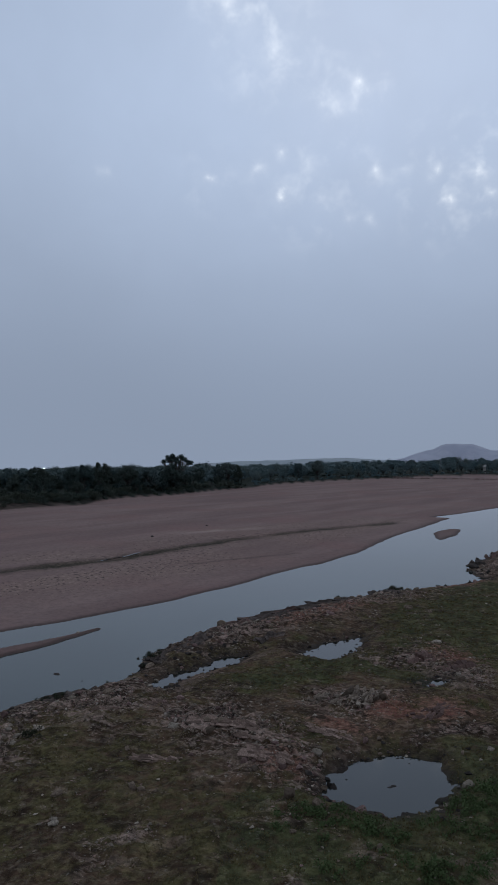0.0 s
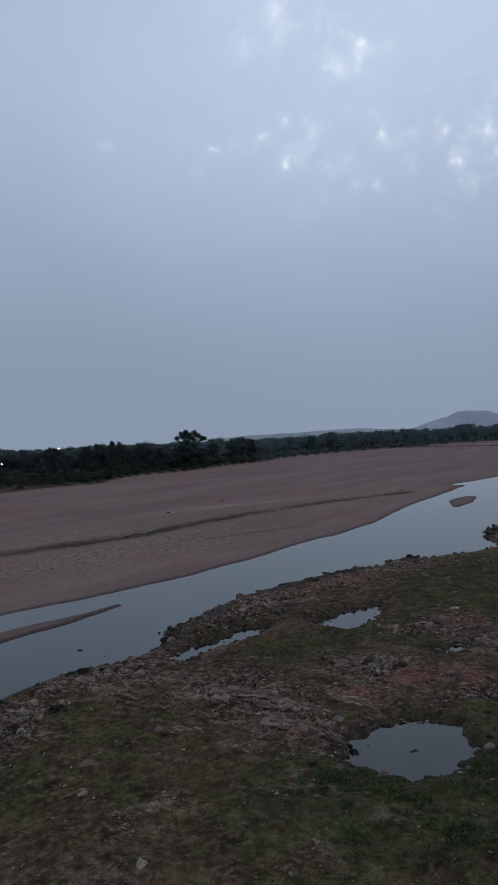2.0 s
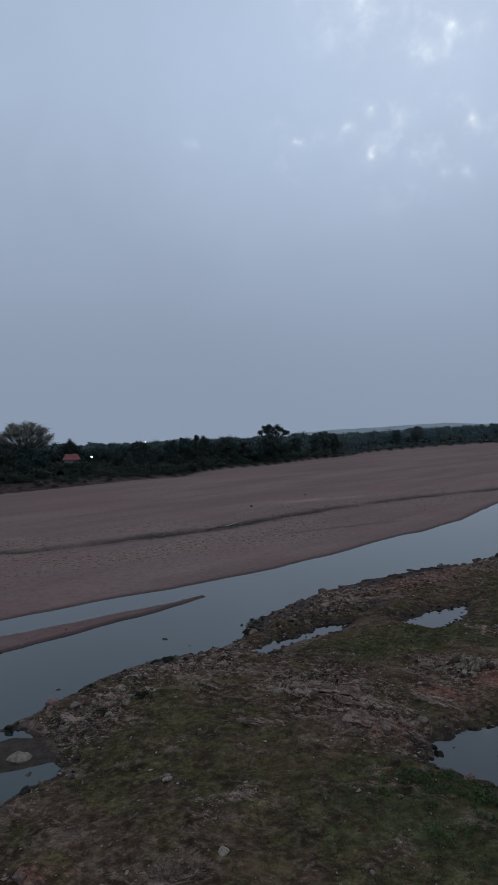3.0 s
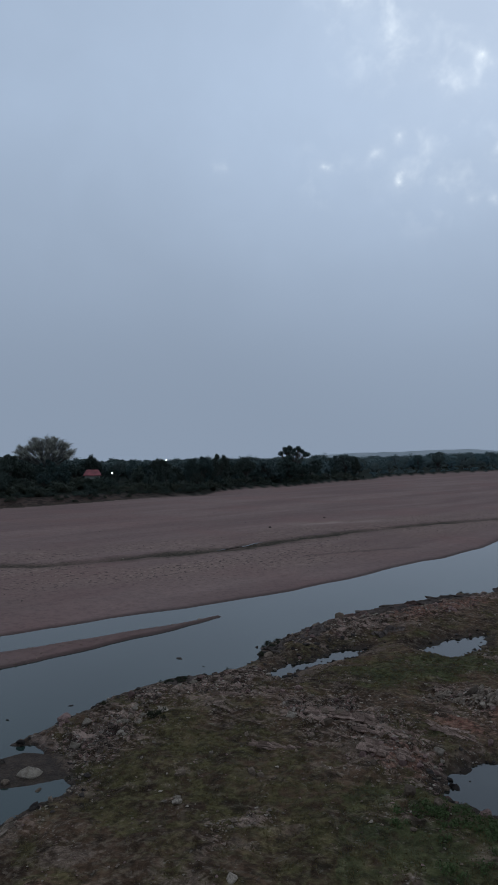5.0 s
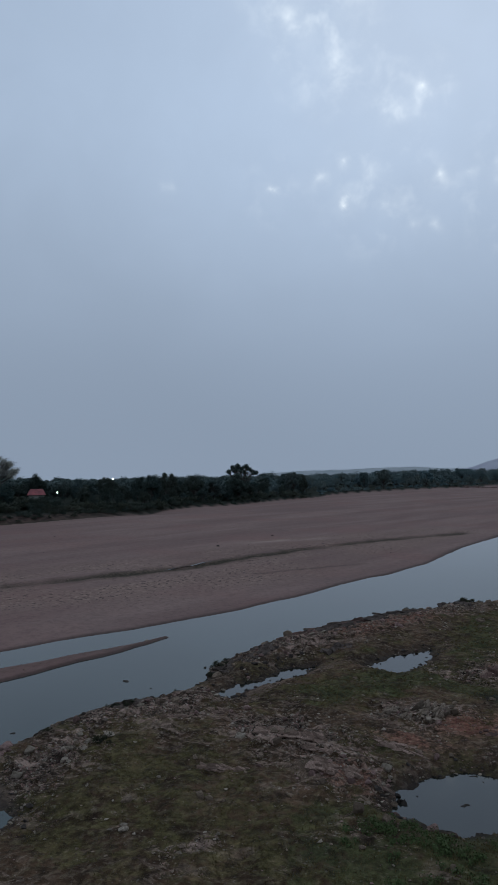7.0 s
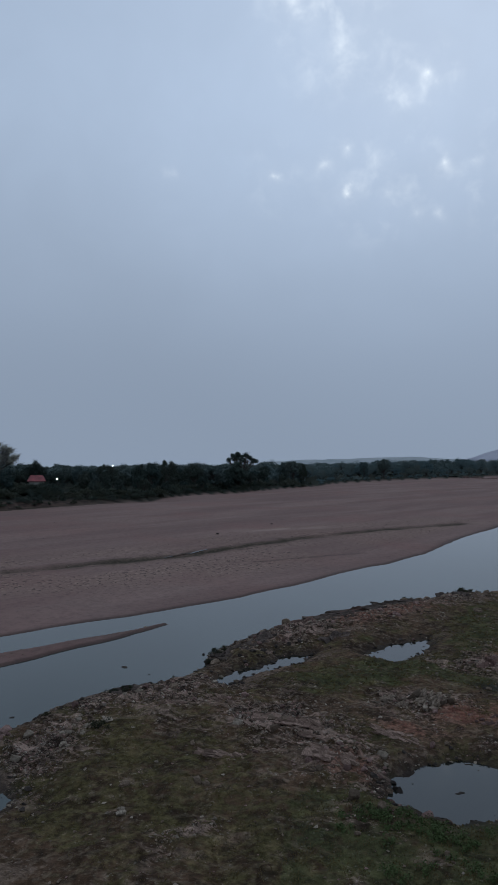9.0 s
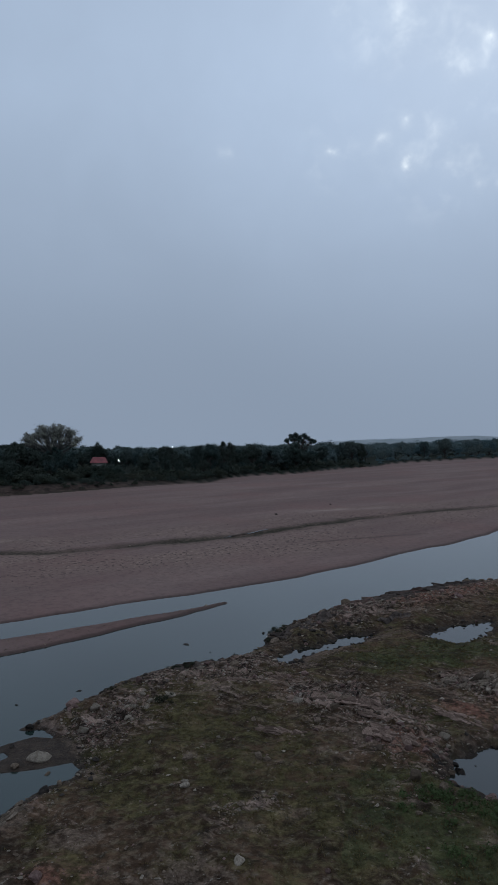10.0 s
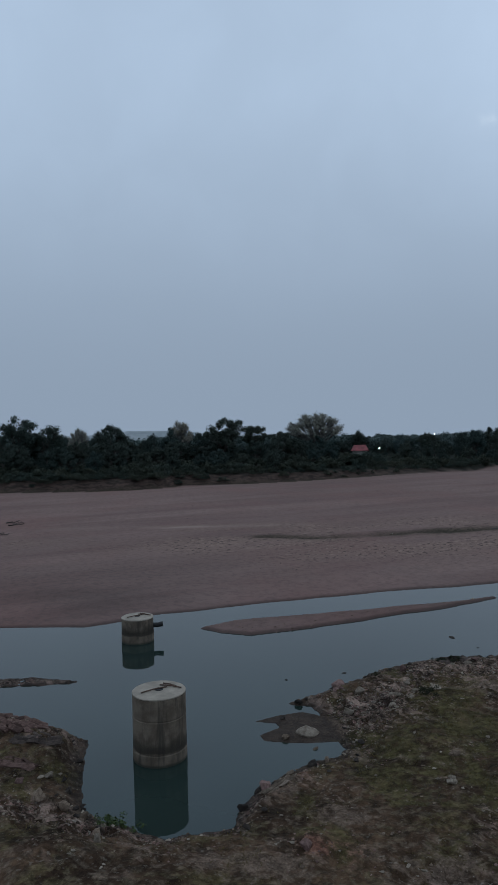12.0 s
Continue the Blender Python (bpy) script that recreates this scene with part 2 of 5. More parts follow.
def land(x, y):
    """Ground height and its kinds of cover at the places x, y."""
    x, y = np.asarray(x, float), np.asarray(y, float)
    u, v = x * FLOW[0] + y * FLOW[1], -x * FLOW[1] + y * FLOW[0]
    wide = np.clip(np.hypot(x, y) / 60, 0.6, 3)
    wx = x + wide * (0.55 * fbm(x, y, 3.0, 3, 11) + 0.25 * fbm(x, y, 0.7, 2, 31))
    wy = y + wide * (0.55 * fbm(x, y, 3.0, 3, 21) + 0.25 * fbm(x, y, 0.7, 2, 41))
    near = inside(wx, wy, NEAR_BANK)
    smooth_x, smooth_y = x + 0.5 * fbm(x, y, 8, 3, 51), y + 0.5 * fbm(x, y, 8, 3, 61)
    far = inside(smooth_x, smooth_y, FAR_BANK)
    spit = np.maximum(inside(smooth_x, smooth_y, SPIT), inside(smooth_x, smooth_y, ISLET))
    reef = inside(x + 0.5 * (wx - x), y + 0.5 * (wy - y), REEF)
    veg = inside(x + 1.3 * fbm(x, y, 22, 3, 71), y + 1.3 * fbm(x, y, 22, 3, 81), VEG_LINE)

    rubble = 0.75 * sum(blob(x, y, *b) for b in RUBBLE)
    rubble = np.clip(rubble + 0.45 * fbm(x, y, 2.2, 3, 91) + 0.3 * np.exp(-np.maximum(near, 0) / 1.2), 0, 1)
    green = np.clip(1.3 * sum(blob(x, y, *b) for b in GREEN) + 0.28 + 0.9 * fbm(x, y, 2.4, 4, 101), 0, 1) * (1 - 0.75 * rubble)
    red = np.clip(sum(blob(x, y, *b) for b in REDS) * (0.9 + 0.9 * fbm(x, y, 1.6, 3, 111)), 0, 1)

    green = np.where(x < -1, np.minimum(green, 0.66), green)

    low = np.maximum(-0.9, 0.35 * near)
    shelf = 0.10 * step(near, 0, 0.18) + 0.14 * step(near, 0.1, 0.9) * (1 + fbm(x, y, 2, 2, 121))
    rise = 0.40 * (1 - np.exp(-np.maximum(near, 0) / 3.0)) + 0.5 * (1 - np.exp(-np.maximum(near, 0) / 14.0))
    knoll = 0.6 * blob(x, y, 6.2, 61, 8, 2.2, 45) + 0.35 * blob(x, y, 6.2, 38.7, 2.0, 1.6) + 0.5 * blob(x, y, -23.8, 20.8, 3, 1.6, 15) \
        + 0.5 * blob(x, y, -10.1, 15.3, 10, 3) + 0.25 * blob(x, y, -1.5, 34.9, 4, 1.5, -15) + 0.3 * blob(x, y, 11.1, 46.1, 2.4, 1.4)
    strata = 1 - np.abs(2.2 * fbm(u * 0.45 + 0.4 * v, v * 1.3, 1.7, 3, 131))
    q = 4.5 * fbm(u * 0.55 + 0.25 * v, v * 1.1, 5.0, 3, 271) + 0.5 * fbm(x, y, 1.2, 2, 281)
    ledge = 0.2 * (np.floor(q) + step(q - np.floor(q), 0.72, 1.0) - 0.5 * q)
    relief = 0.26 * fbm(x, y, 6, 3, 141) + 0.14 * fbm(x, y, 1.8, 3, 151) + rubble * (1.4 * ledge + 0.25 * np.maximum(strata, -0.3) + 0.10 * fbm(x, y, 0.55, 3, 161))
    relief = relief + (1 - rubble) * 0.04 * fbm(x, y, 0.5, 2, 171)
    bank = shelf + (rise + knoll) * step(near, 0, 1.5) + relief * step(near, 0.05, 1.2)
    z_near = np.where(near > 0, np.maximum(bank, 0.035), low)
    pool = np.full(x.shape, 9.0)
    for outline, level in POOLS:
        d = -inside(x + 0.35 * (wx - x), y + 0.35 * (wy - y), outline)
        w = np.exp(-(np.maximum(d, 0) / 1.1) ** 2)
        bowl = level + 0.22 * np.clip(d, -0.7, 1.2) + 0.15 * fbm(x, y, 0.9, 3, 181)
        z_near = np.where(near > 0.3, z_near * (1 - w) + bowl * w, z_near)
        pool = np.minimum(pool, d)

    gully = along(x + 0.5 * fbm(x, y, 4, 3, 195), y + 0.5 * fbm(x, y, 4, 3, 205), [(-7.5, 91.5), (-0.3, 97.4), (7.5, 103.2)])
    creek = along(x + 1.0 * fbm(x, y, 5, 3, 191), y + 1.0 * fbm(x, y, 5, 3, 201), CREEK)
    dunes = 0.10 * fbm(u * 0.25, v, 7, 3, 211) + 0.05 * fbm(u * 0.5, v, 2.2, 3, 221)
    z_far = 0.10 * step(far, 0, 0.4) + 0.45 * (1 - np.exp(-np.maximum(far, 0) / 14)) + 0.7 * (1 - np.exp(-np.maximum(far, 0) / 80))
    z_far = z_far + dunes * step(far, 0.5, 5) - 0.22 * np.exp(-(creek / 0.9) ** 2)
    scarp = 0.9 + 1.3 * step(-x, 60, 95)
    z_far = z_far + step(veg, 0, 2.5) * scarp + 1.6 * (1 - np.exp(-np.maximum(veg, 0) / 70)) + step(veg, 0, 8) * 0.5 * fbm(x, y, 9, 3, 231)
    left = step(np.degrees(np.arctan2(-x, y)), 1, 6)
    fall = 1350 - 750 * left
    z_far = z_far - (34 + 28 * left) * np.clip((np.hypot(x, y) - fall) / (4600 - fall), 0, 1)
    z_far = np.where((far > 0) & (np.hypot(x, y) > np.minimum(fall, 900)), z_far, np.where(far > 0, np.maximum(z_far, 0.03), np.maximum(-0.9, 0.3 * far)))
    z_spit = np.where(spit > 0, 0.10 * step(spit, 0, 0.15) + 0.14 * (1 - np.exp(-np.maximum(spit, 0) / 0.7)), np.maximum(-0.9, 0.25 * spit))
    z_reef = np.where(reef > 0, 0.05 + 0.1 * fbm(x, y, 0.8, 2, 241), np.maximum(-0.9, 0.5 * reef))
    bar = inside(x + 0.25 * (wx - x), y + 0.25 * (wy - y), MUD_BAR)
    z_bar = np.where(bar > 0, 0.015 + 0.06 * step(bar, 0, 1.0) + 0.02 * fbm(x, y, 0.9, 2, 361), np.maximum(-0.9, 0.2 * bar))
    muddy = step(bar, -0.05, 0.1) * (1 - step(near, 0.0, 0.9))
    z = np.maximum(np.maximum(np.maximum(z_near, z_far), np.maximum(z_spit, z_reef)), z_bar)
    z = np.where((far > 0) & (np.hypot(x, y) > np.minimum(fall, 900)), z_far, z)
    sandy = (np.maximum(far, spit) > np.maximum(near, reef)).astype(float)
    shore = np.where(sandy > 0, np.maximum(far, spit), np.minimum(np.maximum(near, reef), np.maximum(pool, -0.2)))
    out = np.maximum(shore, 0)
    rim = np.exp(-(np.maximum(pool, 0) / 0.75) ** 2) * (pool < 5)
    # wet ground by the water, plus painted shade of its small undercut edge
    wet = np.where(sandy > 0, 0.18 * np.exp(-out / 1.6) + 0.75 * np.exp(-(out / np.clip(np.hypot(x, y) / 170, 0.22, 1.0)) ** 2), 0.5 * np.exp(-out / 0.9) + 0.5 * np.exp(-(out / 0.5) ** 2))
    wet = np.maximum(np.maximum(wet, 0.3 * (spit > -0.1)), 0.85 * rim)
    # left sand: damp, and darkened further to follow lens falloff on that side
    wet = np.maximum(wet, 0.4 * sandy * (blob(x, y, -62, 42, 34, 16, 28) + blob(x, y, -42, 44, 10, 8, 40)) * np.clip(0.8 + fbm(u * 0.4, v, 8, 3, 261), 0, 1.2))
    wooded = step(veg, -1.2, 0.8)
    trickle = np.exp(-((creek + 0.9 * fbm(x, y, 3.5, 3, 371)) / 1.7) ** 2) * sandy
    trickle = np.maximum(trickle, 0.5 * np.exp(-(gully / 0.5) ** 2) * sandy)
    pebbly = 0.75 * sandy * step(far, 2, 6) * (blob(x, y, -48, 67, 15, 5, 38) + blob(x, y, -70, 58, 10, 4, 30) + blob(x, y, -24, 72, 20, 7, 52) + blob(x, y, -6, 90, 14, 5, 52)) * np.clip(0.8 + 1.5 * fbm(u * 0.6, v, 9, 3, 351), 0, 1) \
        + sandy * step(far, 3, 9) * (1 - step(along(x, y, CREEK), 8, 17)) * np.clip(0.8 + 1.5 * fbm(u * 0.6, v, 9, 3, 251), 0, 1)
    pebbly = np.where(sandy > 0, pebbly, np.clip(sum(blob(x, y, *b) for b in MUD) * (1 + 0.8 * fbm(x, y, 1.0, 3, 311)), 0, 1))
    pebbly = np.maximum(pebbly, muddy)
    edge = np.exp(-(np.maximum(veg - 1.0, 0) / 3.5) ** 2) * step(-x, 40, 75)
    trickle = np.where(veg > -1.5, edge, trickle * np.clip(1.0 + 1.0 * fbm(u, v, 14, 2, 321), 0.5, 1))
    dry_sand = np.clip((blob(x, y, *DRY[0]) + blob(x, y, *DRY[1]) + blob(x, y, *DRY[2])) * (0.8 + 1.2 * fbm(u * 0.3, v, 3, 3, 341)), 0, 1)
    red = np.where(sandy > 0, dry_sand, red)
    reefy = (reef > -0.05).astype(float)
    rubble = np.clip(rubble + reefy, 0, 1) * (1 - 0.9 * muddy)
    green, wet = green * (1 - muddy), np.maximum(wet, 0.55 * muddy)
    return dict(z=z, near=near, far=far, veg=veg, pool=pool, sand=sandy, green=green, rubble=rubble, red=red, wet=wet,
                wooded=wooded, trickle=trickle, pebbly=pebbly)


def height(x, y):
    return float(land(np.array([x]), np.array([y]))["z"][0])


# ---------------------------------------------------------------- materials
def material(name):
    m = bpy.data.materials.new(name)
    m.use_nodes = True
    n = Nodes(m.node_tree)
    return m, n, m.node_tree.nodes["Principled BSDF"]


def bump(n, height_value, strength, distance):
    b = n.add("ShaderNodeBump")
    n.put(b.inputs["Strength"], strength), n.put(b.inputs["Distance"], distance), n.put(b.inputs["Height"], height_value)
    return b.outputs[0]


def ground_material():
    m, n, p = material("river_ground")
    co = n.add("ShaderNodeTexCoord").outputs["Object"]
    cover, extra = n.add("ShaderNodeAttribute", attr="cover"), n.add("ShaderNodeAttribute", attr="extra")
    c, e = n.add("ShaderNodeSeparateColor"), n.add("ShaderNodeSeparateColor")
    n.put(c.inputs[0], cover.outputs["Color"]), n.put(e.inputs[0], extra.outputs["Color"])
    sand, green, rubble, red = c.outputs[0], c.outputs[1], c.outputs[2], cover.outputs["Alpha"]
    wet, wooded, trickle, pebbly = e.outputs[0], e.outputs[1], e.outputs[2], extra.outputs["Alpha"]
    # flow-aligned coordinates for streaks in the sand
    turn = n.add("ShaderNodeMapping")
    n.put(turn.inputs["Vector"], co)
    turn.inputs["Rotation"].default_value = (0, 0, -math.atan2(FLOW[1], FLOW[0]))
    stretch = n.vec("MULTIPLY", turn.outputs[0], (0.16, 1.0, 1.0))
    streak, streak2 = n.noise(stretch, 0.11, 4, 0.6, 0.4), n.noise(stretch, 0.7, 3, 0.6)
    grit, fine, broad = n.noise(co, 3.1, 4, 0.65), n.noise(co, 11.0, 3, 0.6), n.noise(co, 0.35, 4, 0.6)
    # bare river sand
    s = n.mix(n.span(streak, 0.33, 0.68, 0.18, 0.85), SAND_DARK, SAND_PALE)
    s = n.mix(n.span(streak2, 0.45, 0.75, 0, 0.3), s, SAND_GREY)
    s = n.mix(n.span(n.noise(co, 0.05, 3, 0.5), 0.45, 0.7, 0, 0.6), s, SAND_RED)
    s = n.mix(n.span(n.noise(co, 1.7, 4, 0.7), 0.42, 0.68, 0, 0.42), s, (0.10, 0.073, 0.066))
    s = n.mix(n.span(grit, 0.5, 0.75, 0, 0.25), s, (0.26, 0.19, 0.155))
    ripple = n.vec("MULTIPLY", turn.outputs[0], (0.75, 1.0, 1.0))
    dark_bits = n.span(n.noise(ripple, 2.4, 2, 0.6, 0.4), 0.58, 0.63)
    pale_bits = n.span(n.noise(n.vec("ADD", ripple, (7.0, 3.0, 0.0)), 2.0, 3, 0.65, 0.4), 0.54, 0.62)
    s = n.mix(n.math("MULTIPLY", pebbly, 0.4), s, (0.222, 0.152, 0.122))
    s = n.mix(n.math("MULTIPLY", pale_bits, n.math("MULTIPLY", pebbly, 0.75)), s, (0.285, 0.2, 0.16))
    s = n.mix(n.math("MULTIPLY", dark_bits, n.math("MULTIPLY", pebbly, 0.85)), s, (0.07, 0.05, 0.042))
    s = n.mix(n.math("MULTIPLY", trickle, n.span(grit, 0.3, 0.6, 0.6, 1.0)), s, (0.03, 0.028, 0.017))
    # earth, moss and stones of the near bank
    patch = n.noise(co, 0.9, 4, 0.6, 0.3)
    b = n.mix(n.span(broad, 0.35, 0.65), EARTH_DARK, EARTH)
    b = n.mix(n.span(grit, 0.45, 0.68, 0, 0.65), b, (0.16, 0.122, 0.088))
    g = n.mix(n.span(patch, 0.35, 0.62), GRASS_DARK, GRASS)
    g = n.mix(n.span(n.noise(co, 0.55, 4, 0.6), 0.48, 0.66, 0, 0.75), g, GRASS_DRY)
    g = n.mix(n.span(fine, 0.4, 0.7, 0, 0.35), g, GRASS_DARK)
    g = n.mix(n.span(green, 0.6, 1.0, 0, 0.6), g, n.mix(n.span(patch, 0.35, 0.62), (0.028, 0.042, 0.018), (0.052, 0.068, 0.027)))
    b = n.mix(n.span(n.math("ADD", green, n.math("ADD", n.span(patch, 0.3, 0.7, -0.35, 0.35), n.span(grit, 0.3, 0.7, -0.3, 0.3))), 0.1, 1.0, 0, 0.82), b, g)
    bent = n.vec("ADD", co, n.scale(n.vec("SUBTRACT", warp_colour(n, co, 3.0), (0.5, 0.5, 0.5)), 0.4))
    stones = None
    for size in (5.0, 12.0):
        cells = n.add("ShaderNodeTexVoronoi")
        n.put(cells.inputs["Vector"], n.vec("MULTIPLY", bent, (1.0, 1.0, 1.6))), n.put(cells.inputs["Scale"], size)
        tone = n.add("ShaderNodeSeparateColor")
        n.put(tone.inputs[0], cells.outputs["Color"])
        one = n.mix(n.span(tone.outputs[0], 0.25, 1.0, 0, 1, "LINEAR"), ROCK_DARK, ROCK_PALE)
        one = n.mix(n.span(tone.outputs[1], 0.72, 0.78), one, ROCK_PINK)
        one = n.mix(n.span(tone.outputs[2], 0.9, 0.93), one, (0.30, 0.25, 0.205))
        stones = one if stones is None else n.mix(n.span(patch, 0.44, 0.54), stones, one)
        lump = cells.outputs["Distance"]
    stones = n.mix(n.span(fine, 0.4, 0.7, 0, 0.55), stones, (0.05, 0.038, 0.032))
    b = n.mix(n.span(n.math("ADD", rubble, n.span(grit, 0.3, 0.7, -0.45, 0.45)), 0.35, 0.8, 0, 0.92), b, stones)
    across = n.add("ShaderNodeMapping")
    n.put(across.inputs["Vector"], co)
    across.inputs["Rotation"].default_value = (0, 0, radians(20))
    bed = n.noise(n.vec("MULTIPLY", across.outputs[0], (0.35, 1.0, 1.0)), 1.5, 4, 0.6, 0.5)
    b = n.mix(n.math("MULTIPLY", n.span(bed, 0.53, 0.6), n.math("MULTIPLY", rubble, 1.1)), b, (0.32, 0.225, 0.178))
    # random near-black soil patches stand in for shaded crevices
    shade_patch = n.span(n.noise(n.vec("ADD", co, (31.0, 11.0, 0.0)), 1.3, 6, 0.72, 0.4), 0.52, 0.64)
    b = n.mix(n.math("MULTIPLY", shade_patch, 0.62), b, (0.022, 0.017, 0.012))
    # dark bands next to the pale beds paint in the shade under ledges
    b = n.mix(n.math("MULTIPLY", n.math("SUBTRACT", 1.0, n.span(bed, 0.38, 0.45)), n.math("MULTIPLY", rubble, 0.7)), b, (0.026, 0.019, 0.016))
    rd = n.mix(n.span(grit, 0.35, 0.65), RED_EARTH, (0.215, 0.122, 0.083))
    rd = n.mix(n.span(fine, 0.45, 0.65, 0, 0.5), rd, (0.09, 0.045, 0.035))
    b = n.mix(n.span(n.math("ADD", red, n.span(grit, 0.3, 0.7, -0.4, 0.4)), 0.3, 0.85, 0, 0.88), b, rd)
    b = n.mix(n.span(n.math("ADD", pebbly, n.span(grit, 0.3, 0.7, -0.3, 0.3)), 0.25, 0.8, 0, 0.8), b, n.mix(n.span(fine, 0.35, 0.65), (0.10, 0.068, 0.049), (0.17, 0.122, 0.09)))
    mid = n.noise(n.vec("ADD", co, (5.0, 17.0, 0.0)), 2.4, 6, 0.75, 0.5)
    b = n.scale(b, n.span(mid, 0.36, 0.66, 0.62, 1.42))
    fleck = n.span(n.noise(co, 6.5, 2, 0.5), 0.645, 0.69)
    b = n.mix(n.math("MULTIPLY", fleck, n.math("ADD", 0.14, n.math("MULTIPLY", rubble, 0.8))), b, (0.34, 0.30, 0.25))
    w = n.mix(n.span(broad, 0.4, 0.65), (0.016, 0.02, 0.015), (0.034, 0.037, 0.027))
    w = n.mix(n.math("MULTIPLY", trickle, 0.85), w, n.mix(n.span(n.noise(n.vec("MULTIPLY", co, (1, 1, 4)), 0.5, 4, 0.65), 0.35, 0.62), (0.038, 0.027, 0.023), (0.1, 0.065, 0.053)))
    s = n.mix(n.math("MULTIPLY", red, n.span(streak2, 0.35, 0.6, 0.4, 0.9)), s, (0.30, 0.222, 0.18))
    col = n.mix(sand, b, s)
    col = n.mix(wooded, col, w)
    # wet tone, with the painted shade of the shore edge in it
    damp = n.math("MULTIPLY", wet, n.math("SUBTRACT", 1.0, wooded))
    col = n.mix(n.math("MULTIPLY", damp, 0.95), col, n.mix(0.28, (0.022, 0.018, 0.016), col))
    n.put(p.inputs["Base Color"], col)
    n.put(p.inputs["Roughness"], n.math("SUBTRACT", 0.95, n.math("MULTIPLY", damp, 0.3)))
    p.inputs["Specular IOR Level"].default_value = 0.04
    relief = n.math("ADD", n.math("MULTIPLY", grit, 0.6), n.math("MULTIPLY", fine, 0.4))
    relief = n.math("SUBTRACT", relief, n.math("MULTIPLY", lump, n.math("MULTIPLY", rubble, 0.6)))
    n.put(p.inputs["Normal"], bump(n, relief, n.math("SUBTRACT", 1.0, n.math("MULTIPLY", sand, 0.55)), 0.13))
    return m


def warp_colour(n, co, scale):
    t = n.add("ShaderNodeTexNoise")
    n.put(t.inputs["Vector"], co), n.put(t.inputs["Scale"], scale), n.put(t.inputs["Detail"], 2.0)
    return t.outputs["Color"]


def water_material(name, colour, ripple):
    m, n, p = material(name)
    co = n.add("ShaderNodeTexCoord").outputs["Object"]
    murk = n.noise(co, 0.06, 3, 0.55, 0.4)
    n.put(p.inputs["Base Color"], n.mix(n.span(murk, 0.35, 0.65), colour, tuple(0.72 * c for c in colour)))
    p.inputs["IOR"].default_value = 1.33
    p.inputs["Specular IOR Level"].default_value = 0.6
    # colours the mirrored sky bluer than the sky itself
    p.inputs["Specular Tint"].default_value = (0.68, 0.87, 1.0, 1.0)
    n.put(p.inputs["Roughness"], n.span(n.noise(co, 0.12, 3, 0.5), 0.4, 0.65, 0.015, 0.05))
    wave = n.noise(n.vec("MULTIPLY", co, (1.0, 0.6, 1.0)), 2.2, 3, 0.5)
    n.put(p.inputs["Normal"], bump(n, wave, ripple, 0.02))
    return m


def leaf_material(name, dark, light):
    m, n, p = material(name)
    isl = n.add("ShaderNodeNewGeometry").outputs["Random Per Island"]
    rnd = n.add("ShaderNodeObjectInfo").outputs["Random"]
    co = n.add("ShaderNodeTexCoord").outputs["Object"]
    f = n.math("ADD", n.math("MULTIPLY", isl, 0.3), n.math("MULTIPLY", n.noise(co, 0.5, 2), 0.7))
    col = n.mix(n.span(f, 0.2, 0.8), dark, light)
    col = n.mix(n.math("MULTIPLY", rnd, 0.65), col, tuple(0.5 * (a + b) * k for a, b, k in zip(dark, light, (1.5, 1.05, 0.8))))
    n.put(p.inputs["Base Color"], col)
    p.inputs["Roughness"].default_value = 0.75
    p.inputs["Specular IOR Level"].default_value = 0.08
    return m


def stone_material(name, dark, pale, size=3.0):
    m, n, p = material(name)
    co = n.add("ShaderNodeTexCoord").outputs["Object"]
    rnd = n.add("ShaderNodeObjectInfo").outputs["Random"]
    isl = n.add("ShaderNodeNewGeometry").outputs["Random Per Island"]
    pick = n.math("FRACT", n.math("ADD", rnd, isl))
    a = n.noise(co, size, 4, 0.65, 0.3)
    col = n.mix(n.span(a, 0.3, 0.7), dark, pale)
    col = n.mix(n.span(pick, 0.2, 1.0, 0.0, 0.8, "LINEAR"), col, tuple(0.55 * d for d in dark))
    n.put(p.inputs["Base Color"], col)
    p.inputs["Roughness"].default_value = 0.9
    p.inputs["Specular IOR Level"].default_value = 0.1
    n.put(p.inputs["Normal"], bump(n, n.noise(co, size * 4, 4, 0.6), 0.6, 0.05))
    return m


def plain_material(name, colour, rough=0.8, vary=0.25, size=2.0, metal=0.0):
    m, n, p = material(name)
    co = n.add("ShaderNodeTexCoord").outputs["Object"]
    n.put(p.inputs["Base Color"], n.mix(n.span(n.noise(co, size, 4, 0.6), 0.3, 0.7), colour, tuple((1 - vary) * c for c in colour)))
    p.inputs["Roughness"].default_value, p.inputs["Metallic"].default_value = rough, metal
    n.put(p.inputs["Normal"], bump(n, n.noise(co, size * 6, 3, 0.6), 0.4, 0.02))
    return m


